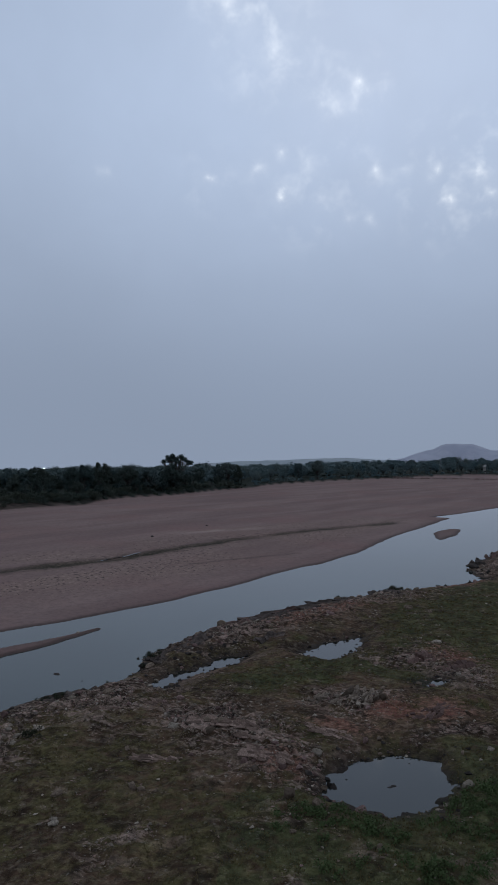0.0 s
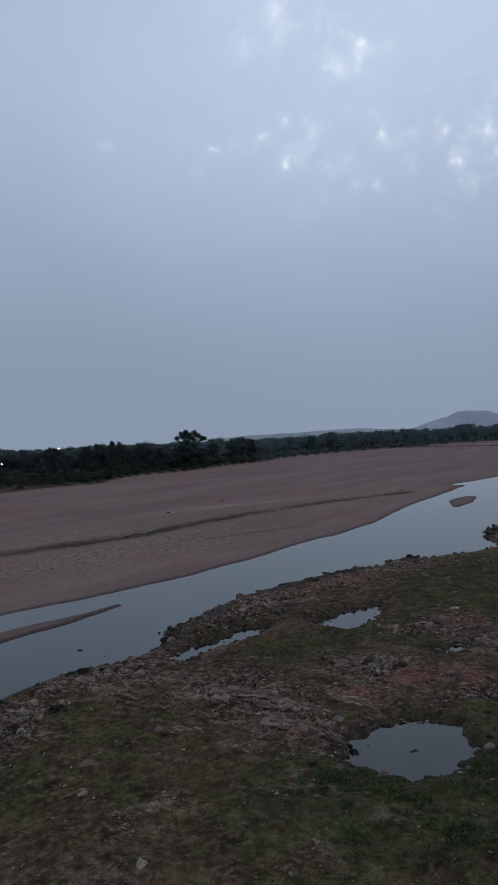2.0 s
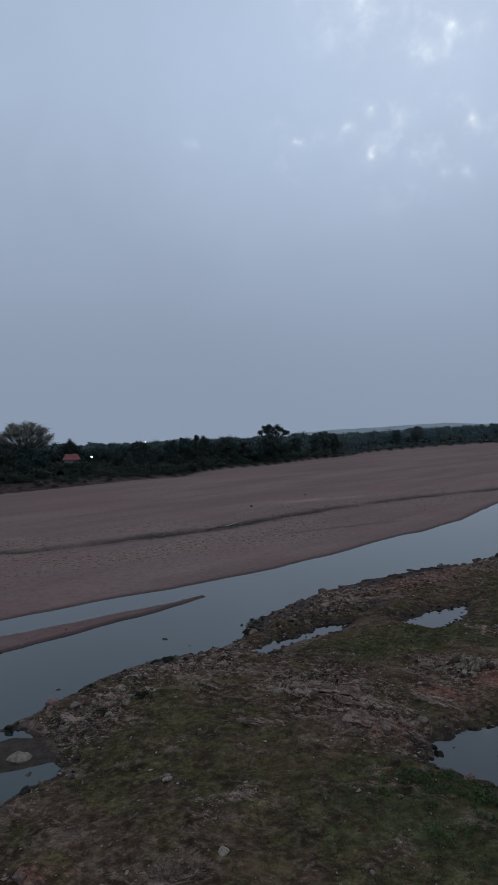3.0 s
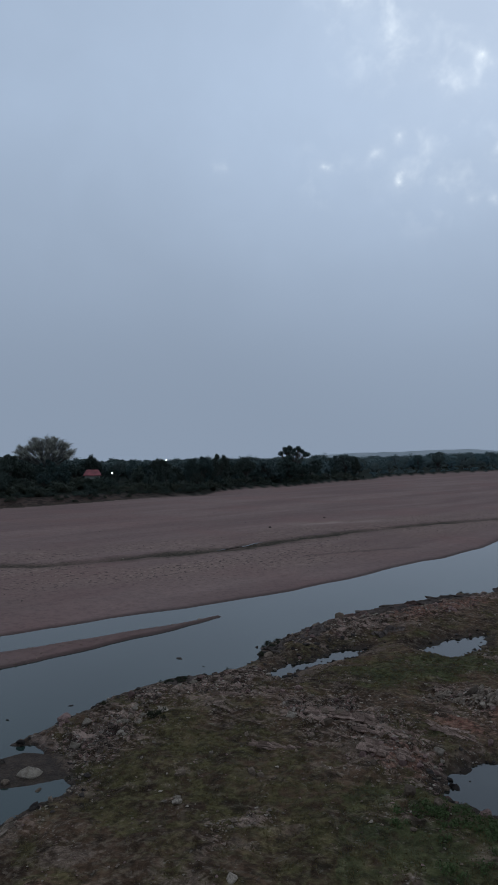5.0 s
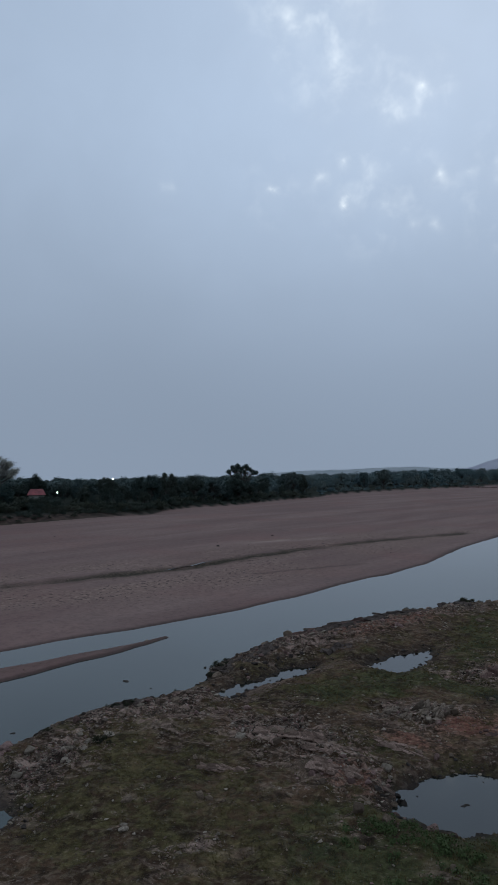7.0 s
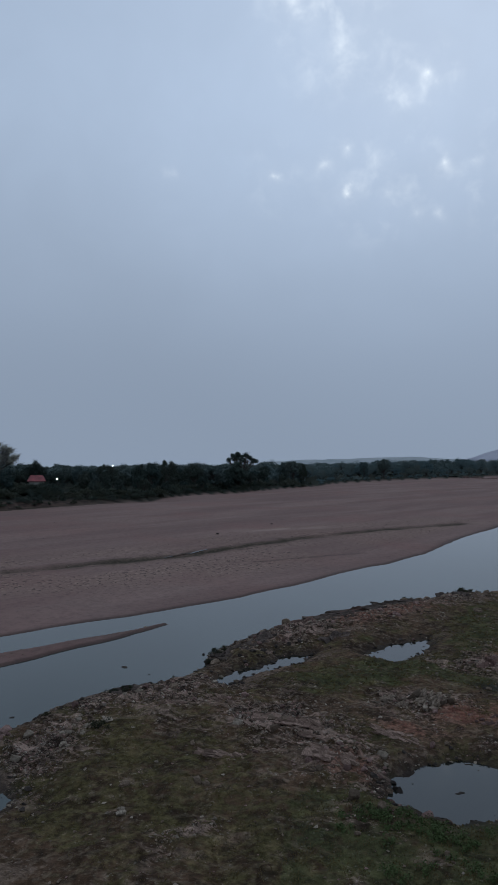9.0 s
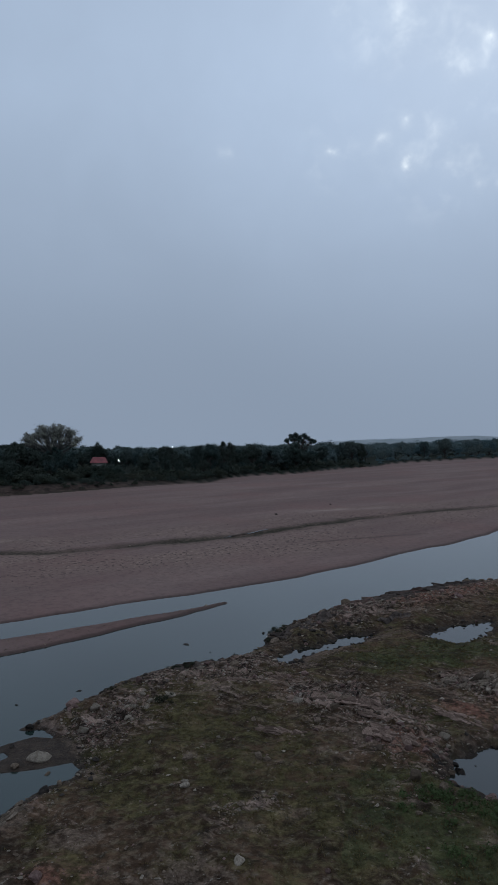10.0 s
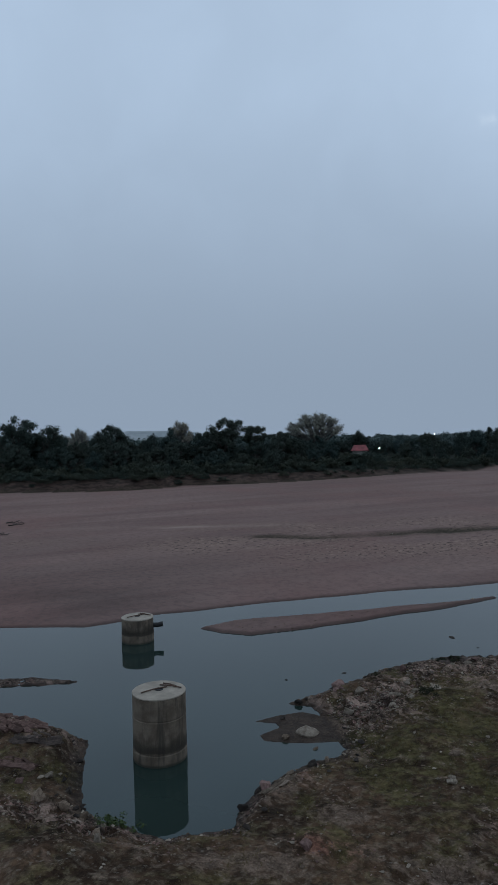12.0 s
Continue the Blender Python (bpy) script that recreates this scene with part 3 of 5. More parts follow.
def concrete_material():
    m, n, p = material("weathered_concrete")
    co = n.add("ShaderNodeTexCoord").outputs["Object"]
    z = n.add("ShaderNodeSeparateXYZ")
    n.put(z.inputs[0], co)
    streaks = n.noise(n.vec("MULTIPLY", co, (1.0, 1.0, 0.12)), 3.0, 4, 0.65)
    blotch = n.noise(co, 1.6, 4, 0.6, 0.3)
    col = n.mix(n.span(blotch, 0.3, 0.7), CONCRETE_DARK, CONCRETE)
    col = n.mix(n.span(streaks, 0.46, 0.68, 0, 0.75), col, (0.06, 0.05, 0.041))
    # tide mark left by higher water
    level = n.math("ADD", z.outputs[2], n.math("MULTIPLY", n.math("SUBTRACT", blotch, 0.5), 0.35))
    band = n.math("MULTIPLY", n.span(level, 0.5, 0.62), n.math("SUBTRACT", 1.0, n.span(level, 0.7, 1.35)))
    col = n.mix(n.math("MULTIPLY", band, 0.85), col, (0.04, 0.034, 0.027))
    col = n.mix(n.math("MULTIPLY", n.math("SUBTRACT", 1.0, n.span(z.outputs[2], 0.03, 0.16)), 0.8), col, (0.03, 0.034, 0.026))
    n.put(p.inputs["Base Color"], col)
    p.inputs["Roughness"].default_value = 0.92
    p.inputs["Specular IOR Level"].default_value = 0.1
    n.put(p.inputs["Normal"], bump(n, n.noise(co, 14, 4, 0.6), 0.5, 0.03))
    return m


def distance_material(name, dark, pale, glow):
    """Far hills: the haze of kilometres of air is put into colour and glow."""
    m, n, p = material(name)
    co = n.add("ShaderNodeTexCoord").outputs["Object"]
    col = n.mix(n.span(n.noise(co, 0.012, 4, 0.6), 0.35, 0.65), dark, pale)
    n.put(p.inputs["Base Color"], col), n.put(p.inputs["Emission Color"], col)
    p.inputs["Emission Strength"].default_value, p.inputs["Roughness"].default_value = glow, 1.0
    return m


SAND_DARK, SAND_PALE, SAND_GREY, SAND_RED = (0.16, 0.102, 0.09), (0.256, 0.174, 0.15), (0.168, 0.125, 0.112), (0.216, 0.123, 0.106)
EARTH_DARK, EARTH = (0.032, 0.02, 0.013), (0.092, 0.056, 0.034)
GRASS_DARK, GRASS, GRASS_DRY = (0.038, 0.035, 0.016), (0.088, 0.075, 0.03), (0.138, 0.102, 0.05)
ROCK_DARK, ROCK_PALE, ROCK_PINK, RED_EARTH = (0.036, 0.025, 0.019), (0.27, 0.2, 0.152), (0.26, 0.155, 0.13), (0.16, 0.058, 0.043)
CONCRETE_DARK, CONCRETE = (0.115, 0.09, 0.067), (0.205, 0.165, 0.125)
M_GROUND = ground_material()
M_RIVER = water_material("river_water", (0.021, 0.034, 0.029), 0.07)
M_POOL = water_material("pool_water", (0.016, 0.017, 0.014), 0.05)
M_LEAF = leaf_material("dark_foliage", (0.022, 0.036, 0.034), (0.046, 0.068, 0.06))
# air haze is mixed into the next two leaf colours, paler and bluer
M_LEAF_FAR = leaf_material("hazed_far_foliage", (0.072, 0.118, 0.13), (0.105, 0.152, 0.155))
M_LEAF_MID = leaf_material("hazed_mid_foliage", (0.04, 0.066, 0.068), (0.078, 0.11, 0.106))
M_LEAF_THIN = leaf_material("grey_green_foliage", (0.2, 0.23, 0.2), (0.33, 0.36, 0.31))
M_SHRUB = leaf_material("scrub_foliage", (0.025, 0.037, 0.031), (0.05, 0.067, 0.053))
M_GRASS = leaf_material("grass_blades", (0.058, 0.054, 0.026), (0.108, 0.093, 0.045))
M_WEED = leaf_material("weed_leaves", (0.04, 0.062, 0.025), (0.066, 0.098, 0.039))
M_WEED_DARK = leaf_material("bush_leaves", (0.018, 0.023, 0.015), (0.036, 0.042, 0.024))
M_BARK = plain_material("bark", (0.06, 0.05, 0.042), 0.95, 0.4, 3)
M_BARK_PALE = plain_material("pale_bark", (0.18, 0.172, 0.155), 0.95, 0.4, 3)
M_STONE = stone_material("grey_stone", (0.1, 0.07, 0.049), (0.25, 0.187, 0.138))
M_PINK = stone_material("pinkish_stone", (0.13, 0.078, 0.066), (0.29, 0.192, 0.165))
M_WHITE = stone_material("pale_stone", (0.17, 0.135, 0.102), (0.37, 0.308, 0.24))
M_BLACK = stone_material("wet_dark_stone", (0.026, 0.021, 0.018), (0.075, 0.06, 0.05))
M_BED_PALE = stone_material("pale_bedrock", (0.13, 0.098, 0.073), (0.32, 0.25, 0.19), 1.6)
M_BED_TAN = stone_material("tan_bedrock", (0.16, 0.105, 0.08), (0.42, 0.295, 0.232), 2.2)
M_BED_DARK = stone_material("dark_bedrock", (0.06, 0.046, 0.039), (0.15, 0.115, 0.096), 1.6)
M_BED_RED = stone_material("reddish_bedrock", (0.09, 0.055, 0.045), (0.21, 0.132, 0.108), 1.6)
M_CONCRETE = concrete_material()
M_LID = plain_material("pale_concrete", (0.39, 0.33, 0.26), 0.92, 0.4, 1.2)
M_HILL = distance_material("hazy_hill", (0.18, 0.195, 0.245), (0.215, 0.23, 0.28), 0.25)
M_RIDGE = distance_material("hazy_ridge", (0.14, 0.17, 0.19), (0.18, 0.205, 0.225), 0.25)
M_ROOF = plain_material("red_roof", (0.27, 0.058, 0.06), 0.7, 0.55, 0.7)
M_WALL = plain_material("whitewash", (0.3, 0.28, 0.25), 0.9, 0.25, 0.8)
M_IRON = plain_material("dark_iron", (0.022, 0.02, 0.019), 0.75, 0.4, 4, 0.0)
M_RUST = plain_material("rusty_iron", (0.10, 0.055, 0.035), 0.85, 0.5, 6)
M_LAMP, _n, _p = material("lamp_glow")
_p.inputs["Emission Color"].default_value, _p.inputs["Emission Strength"].default_value = (0.9, 1.0, 0.95, 1), 9.0


# ---------------------------------------------------------------- builders
def mesh_of(name, verts, faces, *mats, smooth=False):
    me = bpy.data.meshes.new(name)
    me.from_pydata([tuple(v) for v in verts], [], [tuple(f) for f in faces])
    for mt in mats:
        me.materials.append(mt)
    if smooth:
        me.polygons.foreach_set("use_smooth", [True] * len(me.polygons))
    me.update()
    return me


def part(name, bm, mt, parent, label=""):
    me = bm
    if isinstance(bm, bmesh.types.BMesh):
        me = bpy.data.meshes.new(name)
        bm.to_mesh(me), bm.free()
    if mt is not None and not me.materials:
        me.materials.append(mt)
    ob = new(name, me)
    ob.parent = parent
    return tagged(ob, label)


def quick_mesh(name, verts, tris, mt, smooth=False):
    """A triangle or quad mesh from whole arrays."""
    me = bpy.data.meshes.new(name)
    k = tris.shape[1]
    me.vertices.add(len(verts)), me.loops.add(tris.size), me.polygons.add(len(tris))
    me.vertices.foreach_set("co", np.ascontiguousarray(verts, np.float32).ravel())
    me.loops.foreach_set("vertex_index", np.ascontiguousarray(tris, np.int32).ravel())
    me.polygons.foreach_set("loop_start", np.arange(0, tris.size, k, dtype=np.int32))
    me.polygons.foreach_set("use_smooth", np.full(len(tris), smooth))
    me.materials.append(mt)
    me.update(calc_edges=True)
    return me


# ---------------------------------------------------------------- setting: ground and water
def build_ground():
    az = np.concatenate([np.arange(-180, -27, 4.0), np.arange(-27, 57, 0.115), np.arange(57, 180, 4.0)])
    down = np.concatenate([np.arange(60, 34, -1.0), np.arange(34, 1.5, -0.06)])
    r = np.concatenate([[0.02, 3.0], EYE_HEIGHT / np.tan(np.radians(down)), np.geomspace(520, 4600, 34)])
    a = np.radians(az)
    X, Y = -np.sin(a)[None, :] * r[:, None], np.cos(a)[None, :] * r[:, None]
    k = land(X.ravel(), Y.ravel())
    verts = np.stack([X.ravel(), Y.ravel(), k["z"]], -1)
    nr, na = X.shape
    i, j = np.meshgrid(np.arange(nr - 1), np.arange(na), indexing="ij")
    j2 = (j + 1) % na
    quads = np.stack([i * na + j, (i + 1) * na + j, (i + 1) * na + j2, i * na + j2], -1).reshape(-1, 4)[:, ::-1]
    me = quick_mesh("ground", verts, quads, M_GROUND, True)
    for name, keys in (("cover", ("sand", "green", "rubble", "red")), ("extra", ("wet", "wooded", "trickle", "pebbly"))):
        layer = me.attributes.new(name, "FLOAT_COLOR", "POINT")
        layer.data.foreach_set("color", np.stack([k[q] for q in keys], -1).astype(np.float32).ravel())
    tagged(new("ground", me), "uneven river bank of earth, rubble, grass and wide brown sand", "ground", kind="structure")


def build_water():
    edge = [(-900, -320), (800, -320), (800, 1400), (560, 1400), (40, 420), (-60, 240), (-900, -100)]
    me = mesh_of("water", [(x, y, 0) for x, y in edge], [tuple(range(len(edge)))], M_RIVER)
    tagged(new("water", me), "still grey-green shallow river reflecting the sky", "river", kind="structure")
    for outline, level in POOLS:
        cx, cy = sum(p[0] for p in outline) / len(outline), sum(p[1] for p in outline) / len(outline)
        ring = []
        for x, y in outline:
            d = math.hypot(x - cx, y - cy)
            ring.append((cx + (x - cx) * (d + 0.55) / d, cy + (y - cy) * (d + 0.55) / d, level))
        me = mesh_of("water_pool", ring, [tuple(range(len(ring)))], M_POOL)
        tagged(new("water_pool", me), "small still rain pool reflecting grey sky", "pool", kind="structure")

    # a strip of standing water left in the creek bed
    line = [(-20.4, 93.7), (-19.6, 94.7), (-18.3, 96.3), (-17.3, 97.7), (-16.2, 100.1), (-15.3, 102.0)]
    sides = [(x + s * w * 0.83, y - s * w * 0.55, 0.02 + height(x, y) + 0.03) for s in (1, -1)
             for (x, y), w in list(zip(line, (0.03, 0.16, 0.24, 0.14, 0.2, 0.03)))[::s]]
    me = mesh_of("water_trickle", sides, [tuple(range(len(sides)))], M_POOL)
    tagged(new("water_trickle", me), "thin strip of standing water in the creek bed", "puddle", kind="structure")


build_ground()
build_water()


# ---------------------------------------------------------------- distance
def hill(name, points, reach, depth, mt, label):
    """A long far hill: points are azimuth and elevation of its skyline, reach its distance."""
    n, m = 90, 9
    azs = np.linspace(points[0][0], points[-1][0], n)
    els = np.interp(-azs, [-p[0] for p in points], [p[1] for p in points])
    rng = np.random.RandomState(int(reach))
    top = EYE_HEIGHT + reach * np.tan(np.radians(els)) + np.interp(np.arange(n), np.arange(0, n, 3), rng.randn(30)) * reach * 0.00022
    verts, faces = [], []
    for i, a in enumerate(azs):
        for j in range(m):
            q = j / (m - 1)
            d = reach + depth * (q - 0.5) * 2 + 25 * lattice(np.array([i * 0.3]), np.array([j * 0.7]), 5)[0]
            x, y = -math.sin(radians(a)) * d, math.cos(radians(a)) * d
            verts.append((x, y, (max(0.0, top[i]) + 40) * math.sin(math.pi * q) ** 0.7 - 40))
    for i in range(n - 1):
        for j in range(m - 1):
            k = i * m + j
            faces.append((k, k + m, k + m + 1, k + 1))
    return tagged(new(name, mesh_of(name, verts, faces, mt, smooth=True)), label, "hill", kind="structure")


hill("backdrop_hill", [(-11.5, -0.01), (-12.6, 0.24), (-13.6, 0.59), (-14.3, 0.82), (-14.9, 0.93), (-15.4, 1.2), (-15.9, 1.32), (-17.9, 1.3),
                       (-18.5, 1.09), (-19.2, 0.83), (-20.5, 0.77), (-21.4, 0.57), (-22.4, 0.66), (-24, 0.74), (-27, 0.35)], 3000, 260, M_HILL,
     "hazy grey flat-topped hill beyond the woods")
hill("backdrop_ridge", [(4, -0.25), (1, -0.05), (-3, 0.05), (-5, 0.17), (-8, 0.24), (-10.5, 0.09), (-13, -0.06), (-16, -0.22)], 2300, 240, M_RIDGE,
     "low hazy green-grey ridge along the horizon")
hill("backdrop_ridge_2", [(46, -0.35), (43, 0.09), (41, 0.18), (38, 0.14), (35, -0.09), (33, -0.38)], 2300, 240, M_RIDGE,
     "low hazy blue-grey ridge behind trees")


# ---------------------------------------------------------------- trees
def tube(path, radii, sides=6):
    path = np.array(path, float)
    rings = []
    for i, p in enumerate(path):
        d = path[min(i + 1, len(path) - 1)] - path[max(i - 1, 0)]
        d = d / (np.linalg.norm(d) + 1e-9)
        a = np.cross(d, (0.31, 0.77, 0.55))
        a /= np.linalg.norm(a)
        b = np.cross(d, a)
        t = np.arange(sides) * 2 * np.pi / sides
        rings.append(p + radii[i] * (np.cos(t)[:, None] * a + np.sin(t)[:, None] * b))
    verts = np.concatenate(rings)
    faces = [(i * sides + j, i * sides + (j + 1) % sides, (i + 1) * sides + (j + 1) % sides, (i + 1) * sides + j)
             for i in range(len(path) - 1) for j in range(sides)]
    return verts, np.array(faces)


def joined(tubes):
    verts, faces, k = [], [], 0
    for v, f in tubes:
        verts.append(v), faces.append(f + k)
        k += len(v)
    return np.concatenate(verts), np.concatenate(faces)


def leaf_quads(rng, centres, radii, count, size):
    pick = rng.randint(0, len(centres), count)
    off = rng.randn(count, 3)
    off /= np.linalg.norm(off, axis=1)[:, None]
    off *= (rng.rand(count, 1) ** 0.45) * np.asarray(radii)[pick][:, None]
    off[:, 2] *= 0.75
    c = np.asarray(centres)[pick] + off
    # leaves lie over the swell of their clump
    face = off / (np.linalg.norm(off, axis=1)[:, None] + 1e-6) + (0, 0, 0.4) + 0.32 * rng.randn(count, 3)
    a = np.cross(face, rng.randn(count, 3))
    a /= np.linalg.norm(a, axis=1)[:, None]
    b = np.cross(face, a)
    b /= np.linalg.norm(b, axis=1)[:, None]
    s = size * (0.6 + 0.8 * rng.rand(count, 1))
    a, b = a * s, b * s * 0.85
    verts = np.stack([c - a * 0.8, c + a * 0.8 - b, c + a * 0.6 + b * 1.3], 1).reshape(-1, 3)
    return verts, np.arange(count * 3).reshape(-1, 3)


def make_tree(kind, seed, leaf, bark):
    """A tree 10 m tall at the origin."""
    rng = np.random.RandomState(seed)
    if kind == "round":
        base, n, cr, leaves, size = 1.6, 44, 1.2, 8000, 0.145
        dirs = rng.randn(n, 3); dirs /= np.linalg.norm(dirs, axis=1)[:, None]
        cen = dirs * (0.45 + 0.55 * rng.rand(n, 1)) * (3.4, 3.4, 3.7) + (0, 0, 5.2)
    elif kind == "broad":
        base, n, cr, leaves, size = 2.8, 46, 1.1, 8000, 0.14
        dirs = rng.randn(n, 3)
        dirs /= np.linalg.norm(dirs, axis=1)[:, None]
        cen = dirs * (0.6 + 0.4 * rng.rand(n, 1)) * (3.9, 3.9, 2.4) + (0, 0, 6.7)
        cen[: n // 5, 2] -= 3.0
    elif kind == "flat":
        base, n, cr, leaves, size = 3.6, 40, 0.75, 3800, 0.15
        t, q = rng.rand(n) * 6.28, np.sqrt(rng.rand(n))
        cen = np.stack([5.0 * q * np.cos(t), 5.0 * q * np.sin(t), 9.1 - 2.4 * q ** 2 + 0.6 * rng.randn(n) * 0.5], -1)
    elif kind == "sparse":
        base, n, cr, leaves, size = 3.0, 120, 0.8, 11000, 0.07
        dirs = rng.randn(n, 3); dirs[:, 2] = np.abs(dirs[:, 2]) * 1.1 + 0.05
        dirs /= np.linalg.norm(dirs, axis=1)[:, None]
        cen = dirs * (0.75 + 0.25 * rng.rand(n, 1)) * (6.2, 6.2, 4.6) + (0, 0, 5.0)
    else:
        base, n, cr, leaves, size = 0.6, 20, 1.9, 5000, 0.155
        t, q = rng.rand(n) * 6.28, np.sqrt(rng.rand(n))
        cen = np.stack([5 * q * np.cos(t), 5 * q * np.sin(t), 1.6 + 6.8 * rng.rand(n) * (1 - 0.6 * q)], -1)
    cr = cr * (0.7 + 0.6 * rng.rand(n))
    lean = rng.randn(2) * 0.25
    fork = np.array((lean[0], lean[1], base))
    tubes = [tube([(0, 0, -0.4), (lean[0] * 0.3, lean[1] * 0.3, base * 0.5), fork], (0.34, 0.27, 0.2) if kind != "shrub" else (0.2, 0.15, 0.1), 7)]
    for k, c in enumerate(cen if kind in ("sparse", "flat") else cen[::2]):
        mid = fork + (c - fork) * 0.5 + rng.randn(3) * 0.35
        tubes.append(tube([fork, mid, c], (0.1, 0.055, 0.02) if kind == "sparse" else (0.14, 0.08, 0.03), 5))
        if kind in ("sparse", "flat"):
            for _ in range(10 if kind == "sparse" else 3):
                tip = c + rng.randn(3) * (0.6, 0.6, 0.3)
                tubes.append(tube([mid + (c - mid) * rng.rand() * 0.8, (c + tip) / 2 + rng.randn(3) * 0.1, tip], (0.05, 0.035, 0.015), 3))
    tree = new("shrub" if kind == "shrub" else "tree")
    v, f = joined(tubes)
    part("trunk", quick_mesh("trunk", v, f, bark, True), None, tree)
    v, f = leaf_quads(rng, cen, cr, leaves, size)
    part("crown", quick_mesh("crown", v, f, leaf), None, tree)
    return tree


def put_tree(source, used, x, y, z, h, spin, wide=1.0):
    """Sets the source itself the first time, and copies after that."""
    size = Vector((h / 10 * wide, h / 10 * wide, h / 10))
    m = pose(x, y, z - 0.1, 0, 0, spin)
    if source in used:
        return copy_thing(source, m @ Matrix.Diagonal((*(a / b for a, b in zip(size, source.scale)), 1)))
    used.add(source)
    source.matrix_basis = m @ Matrix.Diagonal((*size, 1))
    return source


def put_all(plan, used):
    """Plants a list of (source, x, y, height, spin, width) on the ground."""
    z = land(np.array([p[1] for p in plan]), np.array([p[2] for p in plan]))["z"]
    for (source, x, y, h, spin, wide), g in zip(plan, z):
        put_tree(source, used, x, y, float(g), h, spin, wide)


SKYLINE = ((56, 0.3), (51, 0.4), (48, 0.15), (46, -0.1), (43, -0.1), (40, -0.3), (38, -0.25), (36, -0.05), (33.4, -0.1), (30, -0.15), (27, -0.2), (23, -0.35), (20, -0.5),
           (16, -0.45), (13, -0.3), (10, -0.36), (6, -0.2), (3, -0.15), (-0, -0.05), (-5, 0.16), (-10, 0.3), (-15, 0.42), (-20, 0.5), (-26, 0.42))


def skyline(az):
    return float(np.interp(-az, [-p[0] for p in SKYLINE], [p[1] for p in SKYLINE]))


def shore_reach():
    """Distance of the wood's edge for each azimuth."""
    azs = np.arange(-26, 56.1, 0.5)
    rs = np.geomspace(110, 1000, 300)
    a = np.radians(azs)[:, None]
    veg = inside((-np.sin(a) * rs).ravel(), (np.cos(a) * rs).ravel(), VEG_LINE).reshape(len(azs), -1)
    return azs, np.where(veg.max(axis=1) > 0, rs[np.argmax(veg > 0, axis=1)], 1000)


REACH = shore_reach()


